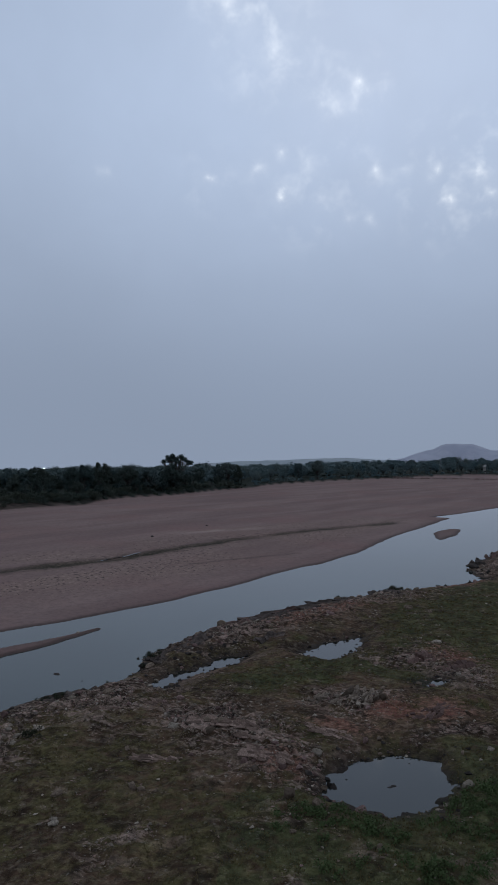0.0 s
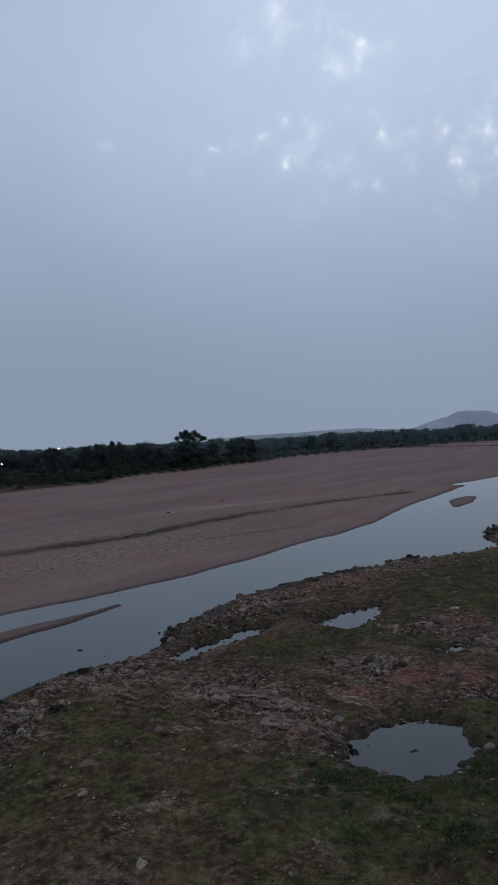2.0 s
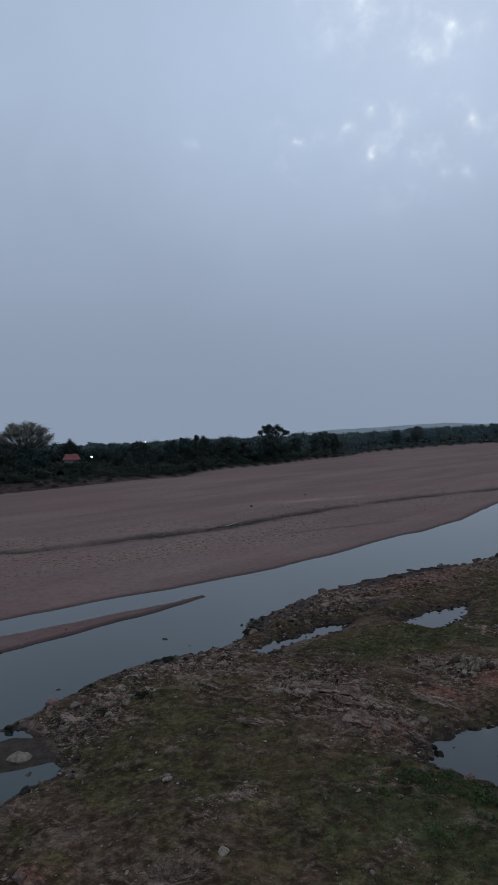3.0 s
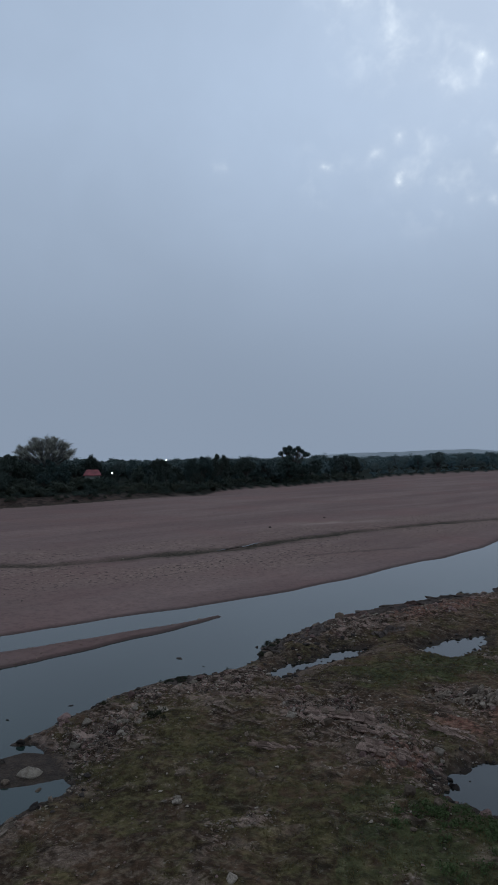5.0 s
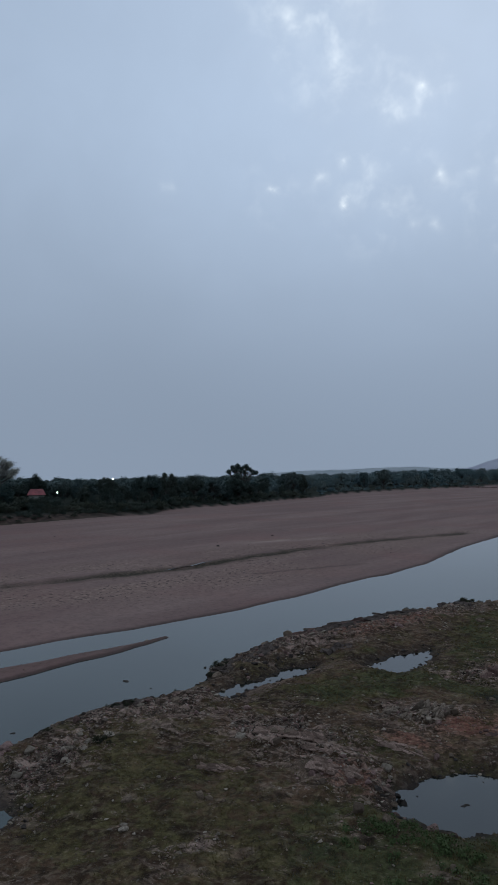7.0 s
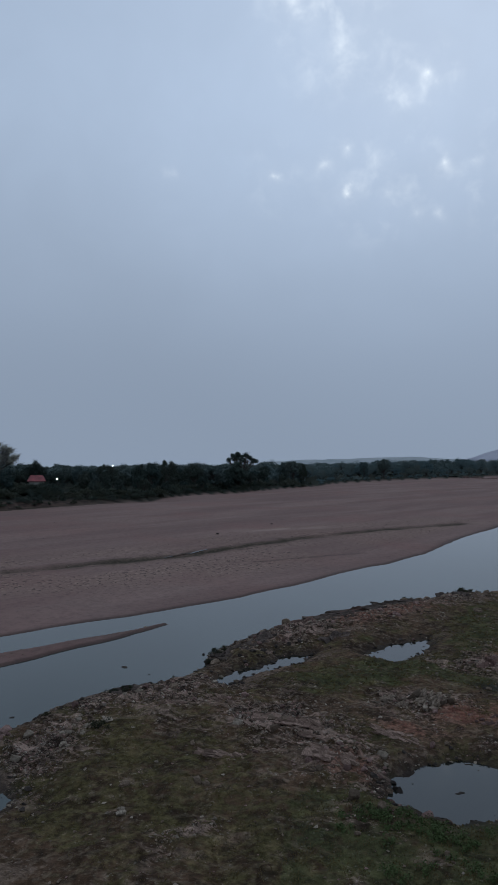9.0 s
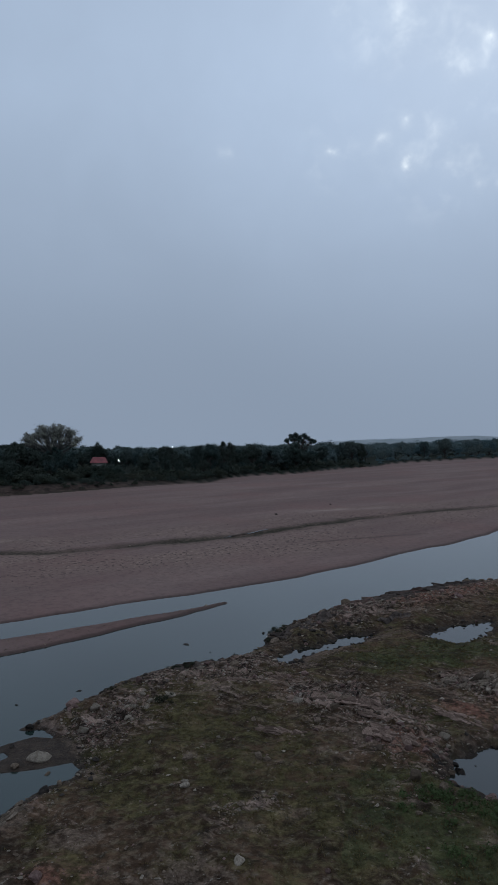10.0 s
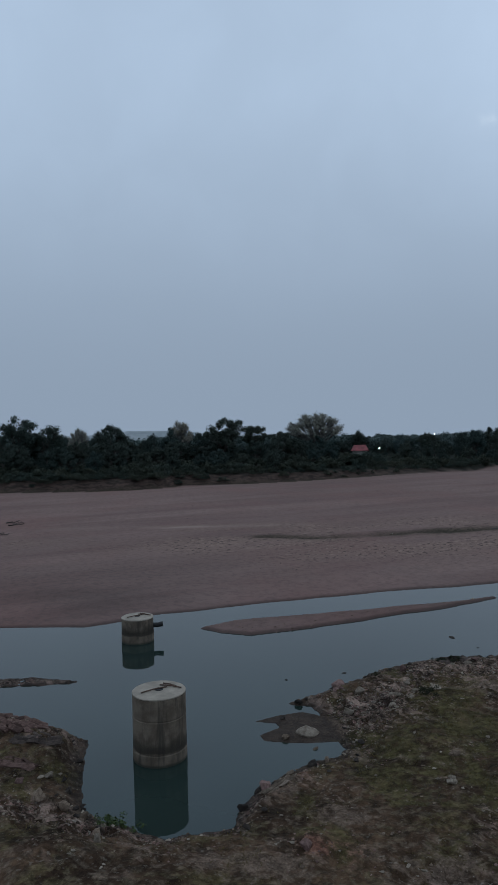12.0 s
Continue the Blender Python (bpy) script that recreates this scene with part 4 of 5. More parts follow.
def plant_woods():
    rng = np.random.RandomState(7)
    near = [make_tree(k, 40 + i, M_LEAF, M_BARK) for i, k in enumerate(("round", "broad", "round", "broad", "broad", "round"))]
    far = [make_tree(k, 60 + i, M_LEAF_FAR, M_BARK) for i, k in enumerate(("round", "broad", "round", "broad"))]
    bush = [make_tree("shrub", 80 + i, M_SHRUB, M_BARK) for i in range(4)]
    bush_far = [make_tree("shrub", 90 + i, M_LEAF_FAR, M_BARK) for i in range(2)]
    for t in near:
        tagged(t, "dark leafy broadleaf tree in the wood behind the sandbank", "tree", "trees of the far bank")
    for t in far:
        tagged(t, "distant leafy tree in the far wood, blue haze in its colour", "tree", "trees of the far bank")
    for t in bush:
        tagged(t, "dense dark scrubby bush at the edge of the sand", "shrub", "bushes of the far bank")
    for t in bush_far:
        tagged(t, "distant scrubby bush at the edge of the sand, blue haze in its colour", "shrub", "bushes of the far bank")
    used, plan = set(), []
    for row, (gap, depth, low, high) in enumerate(((2.0, (7, 16), 0.45, 0.75), (1.6, (16, 36), 0.7, 1.0), (1.1, (36, 85), 0.75, 1.06))):
        az = -25.5
        while az < 55.5:
            a = az + rng.uniform(-0.35, 0.35)
            r = float(np.interp(a, *REACH))
            r += rng.uniform(*depth) * (r / 190) ** 0.8
            x, y = -math.sin(radians(a)) * r, math.cos(radians(a)) * r
            h = (EYE_HEIGHT + r * math.tan(radians(skyline(a))) - 3.6) * (low + (high - low) * rng.rand() ** 1.4)
            az += gap * (200 / max(r, 200)) ** 0.6
            if 19.6 < a < 23.8 and row < 2:
                continue
            plan.append(((far if r > 340 else near)[rng.randint(4 if r > 340 else 6)], x, y, max(h, 3.5), rng.uniform(0, 360), rng.uniform(0.8, 1.15)))
    for depth, low, high, gap in (((0.3, 5), 1.2, 2.6, 0.6), ((4, 11), 2.4, 4.4, 1.0)):
        az = -25.5
        while az < 55.5:
            a = az + rng.uniform(-0.3, 0.3)
            r = float(np.interp(a, *REACH))
            r += rng.uniform(*depth) * (r / 190) ** 0.8
            h = rng.uniform(low, high) * (0.9 if 19.4 < a < 24 else 1.0)
            az += gap
            plan.append(((bush_far if r > 340 else bush)[rng.randint(2 if r > 340 else 4)], -math.sin(radians(a)) * r, math.cos(radians(a)) * r,
                         h, rng.uniform(0, 360), rng.uniform(1.0, 1.7)))
    for a in np.arange(20.9, 24.0, 0.25):
        plan.append((bush[rng.randint(4)], -math.sin(radians(a)) * 211, math.cos(radians(a)) * 211, rng.uniform(4.6, 5.6), rng.uniform(0, 360), 1.2))
    put_all(plan, used)
    # single trees that stand out
    for kind, az, r, top, wide, seed, leaf, label in (
            ("flat", 5.95, 285, 0.68, 0.95, 3, M_LEAF, "tall flat-topped umbrella-shaped tree above the wood"),
            ("round", 6.2, 276, -0.05, 0.7, 4, M_LEAF, "dark bushy tree under the umbrella-shaped one"),
            ("sparse", 25.9, 240, 1.5, 1.02, 5, M_LEAF_THIN, "large pale half-bare tree with a domed crown"),
            ("broad", 33.4, 200, 1.45, 0.66, 9, M_LEAF, "tall dark irregular tree rising over the wood"),
            ("broad", 30.9, 205, 0.78, 0.52, 19, M_LEAF, "dark spreading tree beside the half-bare one"),
            ("broad", 28.7, 205, 0.1, 0.5, 20, M_LEAF, "dark leafy tree in front of the half-bare one"),
            ("broad", 49.9, 190, 1.9, 0.6, 12, M_LEAF, "tall dark rounded tree over the river bank"),
            ("broad", 47.6, 192, 1.15, 0.5, 14, M_LEAF, "dark rounded tree beside the tallest one"),
            ("sparse", 45.1, 205, 0.65, 0.42, 17, M_LEAF_THIN, "thin grey-green tree top over the scarp"),
            ("sparse", 36.9, 215, 1.15, 0.45, 15, M_LEAF_THIN, "thin-leaved greyish tree in the wood"),
            ("round", 37.9, 205, 0.65, 0.5, 16, M_LEAF, "dark bushy tree under the thin-leaved one"),
            ("broad", 42.6, 195, 1.02, 0.55, 23, M_LEAF, "dark rounded tree over the scarp"),
            ("round", 39.4, 200, 0.22, 0.4, 24, M_LEAF, "small dark round tree over the scarp"),
            ("round", 22.3, 245, 0.08, 0.42, 25, M_LEAF, "dark tree behind the red-roofed house"),
            ("round", 20.2, 250, -0.24, 0.26, 46, M_LEAF_MID, "slender tree top over the wood"),
            ("round", 19.1, 250, -0.26, 0.28, 45, M_LEAF_MID, "dark bushy tree behind the village lamp"),
            ("broad", 17.1, 262, -0.28, 0.5, 41, M_LEAF, "dark rounded tree behind the wood"),
            ("round", 14.3, 235, 0.02, 0.46, 26, M_LEAF, "dark rounded tree over the wood"),
            ("round", 13.3, 238, 0.08, 0.46, 27, M_LEAF, "dark rounded tree over the wood"),
            ("broad", 12.0, 250, 0.12, 0.3, 28, M_LEAF, "small dark tree over the wood"),
            ("broad", 9.9, 262, -0.25, 0.6, 44, M_LEAF, "dark leafy tree beside the umbrella tree"),
            ("round", 8.2, 270, -0.12, 0.8, 47, M_LEAF_MID, "dusky leafy tree beside the umbrella tree"),
            ("round", 2.6, 340, -0.02, 0.2, 34, M_LEAF_MID, "slender dark tree top over far scrub"),
            ("broad", 1.75, 335, -0.03, 0.7, 35, M_LEAF_MID, "dusky rounded tree standing over far scrub"),
            ("round", 0.9, 340, -0.15, 0.38, 36, M_LEAF, "small dark tree standing over far scrub"),
            ("round", -4.05, 420, 0.05, 0.38, 37, M_LEAF_MID, "small dusky round tree in the far wood"),
            ("broad", -5.6, 440, 0.1, 0.55, 39, M_LEAF_MID, "dusky rounded tree in the far wood")):
        x, y = -math.sin(radians(az)) * r, math.cos(radians(az)) * r
        t = make_tree(kind, seed, leaf, M_BARK_PALE if kind == "sparse" else M_BARK)
        g = height(x, y)
        put_tree(t, used, x, y, g, EYE_HEIGHT + r * math.tan(radians(top)) - g, seed * 40, max(wide * 1.5, 0.68) if kind in ("broad", "round") else wide)
        tagged(t, label, "tree", "trees of the far bank")


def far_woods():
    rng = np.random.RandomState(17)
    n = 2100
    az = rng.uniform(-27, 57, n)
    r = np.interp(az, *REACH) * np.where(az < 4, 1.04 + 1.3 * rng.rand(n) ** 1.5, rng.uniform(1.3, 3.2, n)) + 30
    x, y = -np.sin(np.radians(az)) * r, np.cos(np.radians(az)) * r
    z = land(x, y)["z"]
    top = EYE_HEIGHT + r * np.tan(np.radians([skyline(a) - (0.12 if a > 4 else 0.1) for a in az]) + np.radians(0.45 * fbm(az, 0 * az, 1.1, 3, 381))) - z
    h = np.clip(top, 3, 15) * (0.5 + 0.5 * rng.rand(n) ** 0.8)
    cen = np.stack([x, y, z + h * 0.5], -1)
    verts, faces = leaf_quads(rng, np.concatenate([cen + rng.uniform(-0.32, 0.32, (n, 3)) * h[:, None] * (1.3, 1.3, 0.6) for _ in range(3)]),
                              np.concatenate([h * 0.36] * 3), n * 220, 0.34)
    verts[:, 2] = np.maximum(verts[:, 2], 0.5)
    tagged(new("far_woods", quick_mesh("far_woods", verts, faces, M_LEAF_FAR)), "distant woods stretching to the horizon, blue haze in their colour", "woods", kind="stuff")


def back_woods():
    """Closed woods behind the planted rows."""
    rng = np.random.RandomState(27)
    n = 620
    az = rng.uniform(3.5, 57, n)
    r = np.interp(az, *REACH) * rng.uniform(1.22, 1.75, n) + 25
    x, y = -np.sin(np.radians(az)) * r, np.cos(np.radians(az)) * r
    z = land(x, y)["z"]
    lump = 0.6 * fbm(az, 0 * az, 1.5, 3, 331) + 0.05 * rng.randn(n)
    line = np.array([min(skyline(a), 0.12) if a < 24 else min(skyline(a), 0.12) - 0.12 for a in az])
    h = np.clip(EYE_HEIGHT + r * np.tan(np.radians(line + lump - 0.04)) - z, 4, 14)
    cen = np.stack([x, y, z + h * 0.5], -1)
    verts, faces = leaf_quads(rng, np.concatenate([cen + rng.uniform(-0.32, 0.32, (n, 3)) * h[:, None] * (1.3, 1.3, 0.7) for _ in range(4)]),
                              np.concatenate([h * 0.34] * 4), n * 380, 0.36)
    verts[:, 2] = np.maximum(verts[:, 2], 0.5)
    tagged(new("back_woods", quick_mesh("back_woods", verts, faces, M_LEAF_MID)), "dense woods closing the view behind the bank, faint haze in their colour", "woods", kind="stuff")

    # low scrub between the trees of the front rows
    n = 330
    az = rng.uniform(3.5, 57, n)
    r = np.interp(az, *REACH) + rng.uniform(9, 30, n)
    keep = (az < 19.4) | (az > 24)
    az, r = az[keep], r[keep]
    n = len(az)
    x, y = -np.sin(np.radians(az)) * r, np.cos(np.radians(az)) * r
    z, h = land(x, y)["z"], rng.uniform(1.8, 3.8, n)
    cen = np.stack([x, y, z + h * 0.45], -1)
    verts, faces = leaf_quads(rng, np.concatenate([cen + rng.uniform(-0.4, 0.4, (n, 3)) * h[:, None] * (1.6, 1.6, 0.5) for _ in range(4)]),
                              np.concatenate([h * 0.4] * 4), n * 330, 0.2)
    tagged(new("undergrowth", quick_mesh("undergrowth", verts, faces, M_SHRUB)), "dark tangled undergrowth between the trees", "undergrowth", kind="stuff")


plant_woods()
back_woods()
far_woods()


# ---------------------------------------------------------------- village at the wood's edge
def box(bm, lo, hi):
    v = [bm.verts.new((x, y, z)) for x in (lo[0], hi[0]) for y in (lo[1], hi[1]) for z in (lo[2], hi[2])]
    for f in ((0, 1, 3, 2), (4, 6, 7, 5), (0, 4, 5, 1), (2, 3, 7, 6), (0, 2, 6, 4), (1, 5, 7, 3)):
        bm.faces.new([v[i] for i in f])


def house(az, r, length, depth, eave, ridge, roof_mt, label):
    x, y = -math.sin(radians(az)) * r, math.cos(radians(az)) * r
    g = height(x, y)
    home = new("house")
    home.matrix_basis = pose(x, y, g, 0, 0, az)
    a, b, e = length / 2, depth / 2, eave - g
    bm = bmesh.new()
    for lo, hi in (((-a, -b, -0.5), (-0.5, -b + 0.25, e)), ((0.5, -b, -0.5), (a, -b + 0.25, e)), ((-0.5, -b, 2.1), (0.5, -b + 0.25, e)),
                   ((-a, b - 0.25, -0.5), (a, b, e)), ((-a, -b + 0.25, -0.5), (-a + 0.25, b - 0.25, e)), ((a - 0.25, -b + 0.25, -0.5), (a, b - 0.25, e))):
        box(bm, lo, hi)
    part("wall", bm, M_WALL, home)
    for side in (-1, 1):
        bm = bmesh.new()
        t, o, hip = 0.12, 0.5, min(1.1, length * 0.2)
        pts = [(-a - o, side * (b + o), e - 0.2), (a + o, side * (b + o), e - 0.2), (a + o - hip, 0, ridge - g), (-a - o + hip, 0, ridge - g)]
        v = [bm.verts.new(p) for p in pts] + [bm.verts.new((p[0], p[1], p[2] - t)) for p in pts]
        for f in ((0, 1, 2, 3), (7, 6, 5, 4), (0, 4, 5, 1), (1, 5, 6, 2), (2, 6, 7, 3), (3, 7, 4, 0)):
            bm.faces.new([v[i] for i in f])
        part("roof", bm, roof_mt, home)
    bm = bmesh.new()
    box(bm, (-0.48, -b + 0.06, 0), (0.48, -b + 0.12, 2.08))
    part("door", bm, M_BARK, home)
    for wx in (-a * 0.62, a * 0.62):
        bm = bmesh.new()
        box(bm, (wx - 0.4, -b - 0.03, 1.0), (wx + 0.4, -b - 0.005, 1.9))
        part("window", bm, M_IRON, home)
    return tagged(home, label, "house")


def street_lamp(az, r, top, label):
    x, y = -math.sin(radians(az)) * r, math.cos(radians(az)) * r
    g = height(x, y)
    lamp = new("street_lamp")
    lamp.matrix_basis = pose(x, y, g, 0, 0, az)
    v, f = joined([tube([(0, 0, -0.3), (0, 0, (top - g) * 0.6), (0, 0, top - g + 0.1)], (0.08, 0.06, 0.05)),
                   tube([(0, 0, top - g + 0.05), (0, -0.3, top - g + 0.16), (0, -0.62, top - g + 0.12)], (0.035, 0.03, 0.03))])
    part("pole", quick_mesh("pole", v, f, M_IRON, True), None, lamp)
    bm = bmesh.new()
    bmesh.ops.create_uvsphere(bm, u_segments=10, v_segments=6, radius=0.19)
    bmesh.ops.translate(bm, verts=bm.verts, vec=(0, -0.62, top - g))
    part("bulb", bm, M_LAMP, lamp, "glowing white bulb")
    return tagged(lamp, label, "street lamp", "village lamps")


house(22.3, 222, 4.5, 4.0, 7.25, 8.75, M_ROOF, "small whitewashed house with a red roof among trees")
house(51.8, 192, 7.0, 4.0, 8.4, 9.3, M_WALL, "pale low house half hidden by trees")
house(-18.7, 690, 2.4, 2.6, 8.6, 10.2, M_WALL, "small white hut at the edge of far woods")
house(35.3, 216, 1.6, 3.0, 9.2, 10.0, M_WALL, "little white hut glimpsed between trees")
street_lamp(20.73, 216, 7.8, "lit white lamp on a thin pole beside the red-roofed house")
street_lamp(16.41, 255, 11.3, "lit white lamp on a tall pole above the wood")


def garden_wall():
    wall = new("garden_wall")
    az, r = 19.7, 214
    x, y = -math.sin(radians(az)) * r, math.cos(radians(az)) * r
    wall.matrix_basis = pose(x, y, height(x, y), 0, 0, az)
    bm = bmesh.new()
    box(bm, (-2.6, -0.1, -0.4), (2.6, 0.1, 1.1))
    part("panel", bm, M_CONCRETE, wall)
    for k in range(3):
        bm = bmesh.new()
        box(bm, (-2.7 + 2.6 * k, -0.16, -0.4), (-2.5 + 2.6 * k, 0.16, 1.4))
        part("post", bm, M_CONCRETE, wall)
    tagged(wall, "short grey garden wall with posts by the lamp", "wall")


garden_wall()


# ---------------------------------------------------------------- old well caissons in the river
def lathe(profile, sides=56):
    verts = [(r * math.cos(2 * math.pi * k / sides), r * math.sin(2 * math.pi * k / sides), z) for r, z in profile for k in range(sides)]
    faces = [(i * sides + k, i * sides + (k + 1) % sides, (i + 1) * sides + (k + 1) % sides, (i + 1) * sides + k)
             for i in range(len(profile) - 1) for k in range(sides)]
    faces.append(tuple(range((len(profile) - 1) * sides, len(profile) * sides)))
    return verts, faces


def caisson(x, y, radius, top, joints, spin, label, pipe=False):
    well = new("caisson")
    well.matrix_basis = pose(x, y, 0, 0, 0, spin)
    edges = [-1.4] + joints + [top - 0.07]
    rng = random.Random(int(top * 100))
    for lo, hi in zip(edges, edges[1:]):
        r = radius * (1.0 + (0.016 if lo < 0 else rng.uniform(-0.004, 0.004)))
        v, f = lathe([(r - 0.025, lo), (r, lo + 0.03), (r, (lo + hi) / 2), (r, hi - 0.04), (r - 0.03, hi)])
        part("shaft_ring", mesh_of("shaft_ring", v, f, M_CONCRETE, smooth=False), None, well)
    v, f = lathe([(radius - 0.05, top - 0.07), (radius + 0.006, top - 0.06), (radius + 0.008, top - 0.02), (radius - 0.03, top), (radius * 0.5, top + 0.015), (0.16, top + 0.02)])
    cap = part("cap", mesh_of("cap", v, f, M_LID), None, well, "flat concrete lid with a worn edge")
    v, f = lathe([(0.19, top + 0.015), (0.19, top + 0.04), (0.15, top + 0.045), (0.14, top + 0.03), (0.01, top + 0.028)], 20)
    part("manhole", mesh_of("manhole", v, f, M_IRON), None, cap, "round dark manhole")
    for k, (x0, y0, x1, y1) in enumerate(((-0.75, -0.35, 0.35, 0.18), (0.05, 0.45, 0.95, -0.05), (0.2, 0.62, 0.75, 0.15))):
        s = radius / 1.13
        v, f = tube([(x0 * s, y0 * s, top + 0.05), ((x0 + x1) / 2 * s, (y0 + y1) / 2 * s, top + 0.08), (x1 * s, y1 * s, top + 0.05)], (0.028, 0.028, 0.028), 6)
        part("iron_bar", quick_mesh("iron_bar", v, f, M_RUST, True), None, cap)
    if pipe:
        v, f = joined([tube([(radius - 0.1, 0, 0.98), (radius + 0.3, 0, 0.96), (radius + 0.62, 0, 1.02)], (0.16, 0.16, 0.16), 14),
                       tube([(radius + 0.54, 0, 1.0), (radius + 0.58, 0, 1.01), (radius + 0.64, 0, 1.02)], (0.165, 0.175, 0.165), 14)])
        part("pipe_stub", quick_mesh("pipe_stub", v, f, M_IRON, True), None, well, "short dark iron pipe")
    return tagged(well, label, "caisson", "old well caissons")


caisson(-19.1, 23.4, 1.15, 2.88, [0.5, 1.9], 39, "tall round concrete well caisson standing in shallow water, stained")
caisson(-31.0, 35.9, 1.063, 1.63, [0.7], 41, "short round concrete well caisson with a pipe stub", True)


# ---------------------------------------------------------------- stones
def rock_mesh(seed, mt, rough=0.28, flat=0.7):
    bm = bmesh.new()
    bmesh.ops.create_icosphere(bm, subdivisions=2, radius=1)
    rng = random.Random(seed)
    cuts = [(Vector((rng.gauss(0, 1), rng.gauss(0, 1), rng.gauss(0, 0.8))).normalized(), rng.uniform(0.42, 0.78)) for _ in range(9)]
    o = Vector((seed * 3.7, seed * 1.3, 0))
    for v in bm.verts:
        for nrm, d in cuts:
            k = v.co.dot(nrm) - d
            if k > 0:
                v.co -= nrm * k * 0.9
        v.co *= 1 + rough * noise.noise(v.co * 1.6 + o)
        v.co.z *= flat
    me = bpy.data.meshes.new("rock")
    bm.to_mesh(me), bm.free()
    me.materials.append(mt)
    return me


ROCKS = {k: [rock_mesh(10 * i + j, mt) for j in range(4)] for i, (k, mt) in enumerate((("grey", M_STONE), ("pink", M_PINK), ("pale", M_WHITE), ("black", M_BLACK)))}
ROCK_WORDS = {"grey": "weathered grey stone lying on the rubble bank", "pink": "pinkish weathered stone lying on the bank",
              "pale": "pale whitish stone lying on the bank", "black": "dark wet stone at the water's edge"}


def rock(kind, x, y, size, spin, z=None, squash=1.0, group="stones on the bank", label=""):
    k = int(abs(x * 7 + y * 13)) % 4
    ob = new("rock", ROCKS[kind][k])
    g = height(x, y) if z is None else z
    ob.matrix_basis = pose(x, y, g + size * 0.18, 0, 0, spin) @ Matrix.Diagonal((size, size * 0.75, size * squash, 1))
    return tagged(ob, label or ROCK_WORDS[kind], "rock", group)


for kind, x, y, size in (("pale", -11.8, 32.2, 0.3), ("pale", -11.8, 33.0, 0.24), ("grey", -11.7, 33.7, 0.3), ("pale", -11.1, 33.0, 0.22), ("pale", -11.3, 34.1, 0.26),
                         ("grey", -10.9, 34.1, 0.24), ("pale", -11.5, 32.0, 0.2), ("pale", -11.8, 34.5, 0.26), ("grey", -11.4, 35.1, 0.24), ("pale", -12.2, 33.1, 0.22),
                         ("pale", -9.7, 29.2, 0.14), ("pale", -7.3, 26.3, 0.2), ("pink", -14.9, 33.1, 0.28), ("pale", -12.9, 29.4, 0.18), ("grey", -12.5, 26.2, 0.26),
                         ("pale", -21.3, 18.7, 0.2), ("grey", -16.5, 16.8, 0.36), ("pale", -16.0, 16.3, 0.34), ("pale", 8.9, 28.5, 0.52), ("pink", 4.2, 26.3, 0.45), ("grey", 1.5, 27.1, 0.5), ("grey", 2.6, 26.3, 0.42), ("pale", -6.8, 30.1, 0.16),
                         ("grey", -4.7, 28.2, 0.32), ("grey", -4.3, 28, 0.26), ("pale", -7.2, 25.8, 0.3), ("grey", -13.5, 27.2, 0.3),
                         ("black", 15.5, 74.5, 0.9), ("black", 20.6, 79.2, 0.8), ("black", 29, 90.3, 1.2), ("black", 30.3, 91.5, 0.9), ("black", 32.5, 98.6, 1.0),
                         # blacks from (-5.0, 47.2) to (-1.0, 51.4) stand in for a shadowed ledge
                         ("black", 14.3, 73.7, 0.7), ("black", -5.0, 47.2, 0.3), ("black", -4.2, 48.2, 0.34), ("black", -3.5, 49.0, 0.36), ("black", -2.7, 50.0, 0.32), ("black", -1.8, 50.8, 0.3), ("black", -1.0, 51.4, 0.28), ("pink", -21.6, 17.9, 0.34), ("grey", -19.2, 17.9, 0.42), ("grey", -20.1, 17.6, 0.5), ("pale", -21.1, 18.9, 0.3),
                         ("pink", 5.4, 32.7, 0.3), ("grey", 6.1, 32.9, 0.24), ("pale", 3.1, 30.6, 0.22), ("grey", 9.5, 31.3, 0.2), ("pale", 10.8, 31.4, 0.26),
                         # the pale one at (-13.9, 57.0) stands in for a white egret
                         ("pale", -13.9, 57.0, 0.24), ("pale", -30.5, 84.2, 0.22), ("black", -16.8, 121.1, 0.5), ("black", -8.6, 141.9, 0.4), ("grey", -15.1, 27.4, 0.3), ("black", -16.2, 29.2, 0.25)):
    rock(kind, x, y, size * 0.8, x * 47)
rock("pale", -14.45, 28.3, 0.56, 20, 0.02, 1.35, label="large rounded pale boulder on the mud bar")
# stones at (-12.6, 46.0) and (-16.2, 36.5) stand in for dark logs
for x, y, size in ((-12.6, 46.0, 0.34), (-14.2, 32.7, 0.2), (-16.2, 36.5, 0.2), (-10.6, 44.6, 0.12), (-18.6, 34, 0.16), (6, 29.1, 0.2), (5.8, 29, 0.14), (4.1, 29.7, 0.1),
                   (6.4, 51.9, 0.14), (7.2, 52.7, 0.14), (-3.1, 47.1, 0.2), (-2.7, 47.9, 0.16), (-4.7, 45, 0.2), (46.4, 127.6, 0.5), (48.7, 129.9, 0.4), (81.2, 203.1, 0.6)):
    level = 0.55 if abs(x - 5.3) < 2 and y < 32 else 0.35 if x > 5 and y < 60 else 0.14 if -6 < x < 0 and y < 52 else 0.0
    rock("black", x, y, size * 0.8, x * 31, level - size * 0.16, 0.45, "stones in the water", "dark wet stone breaking the still water")


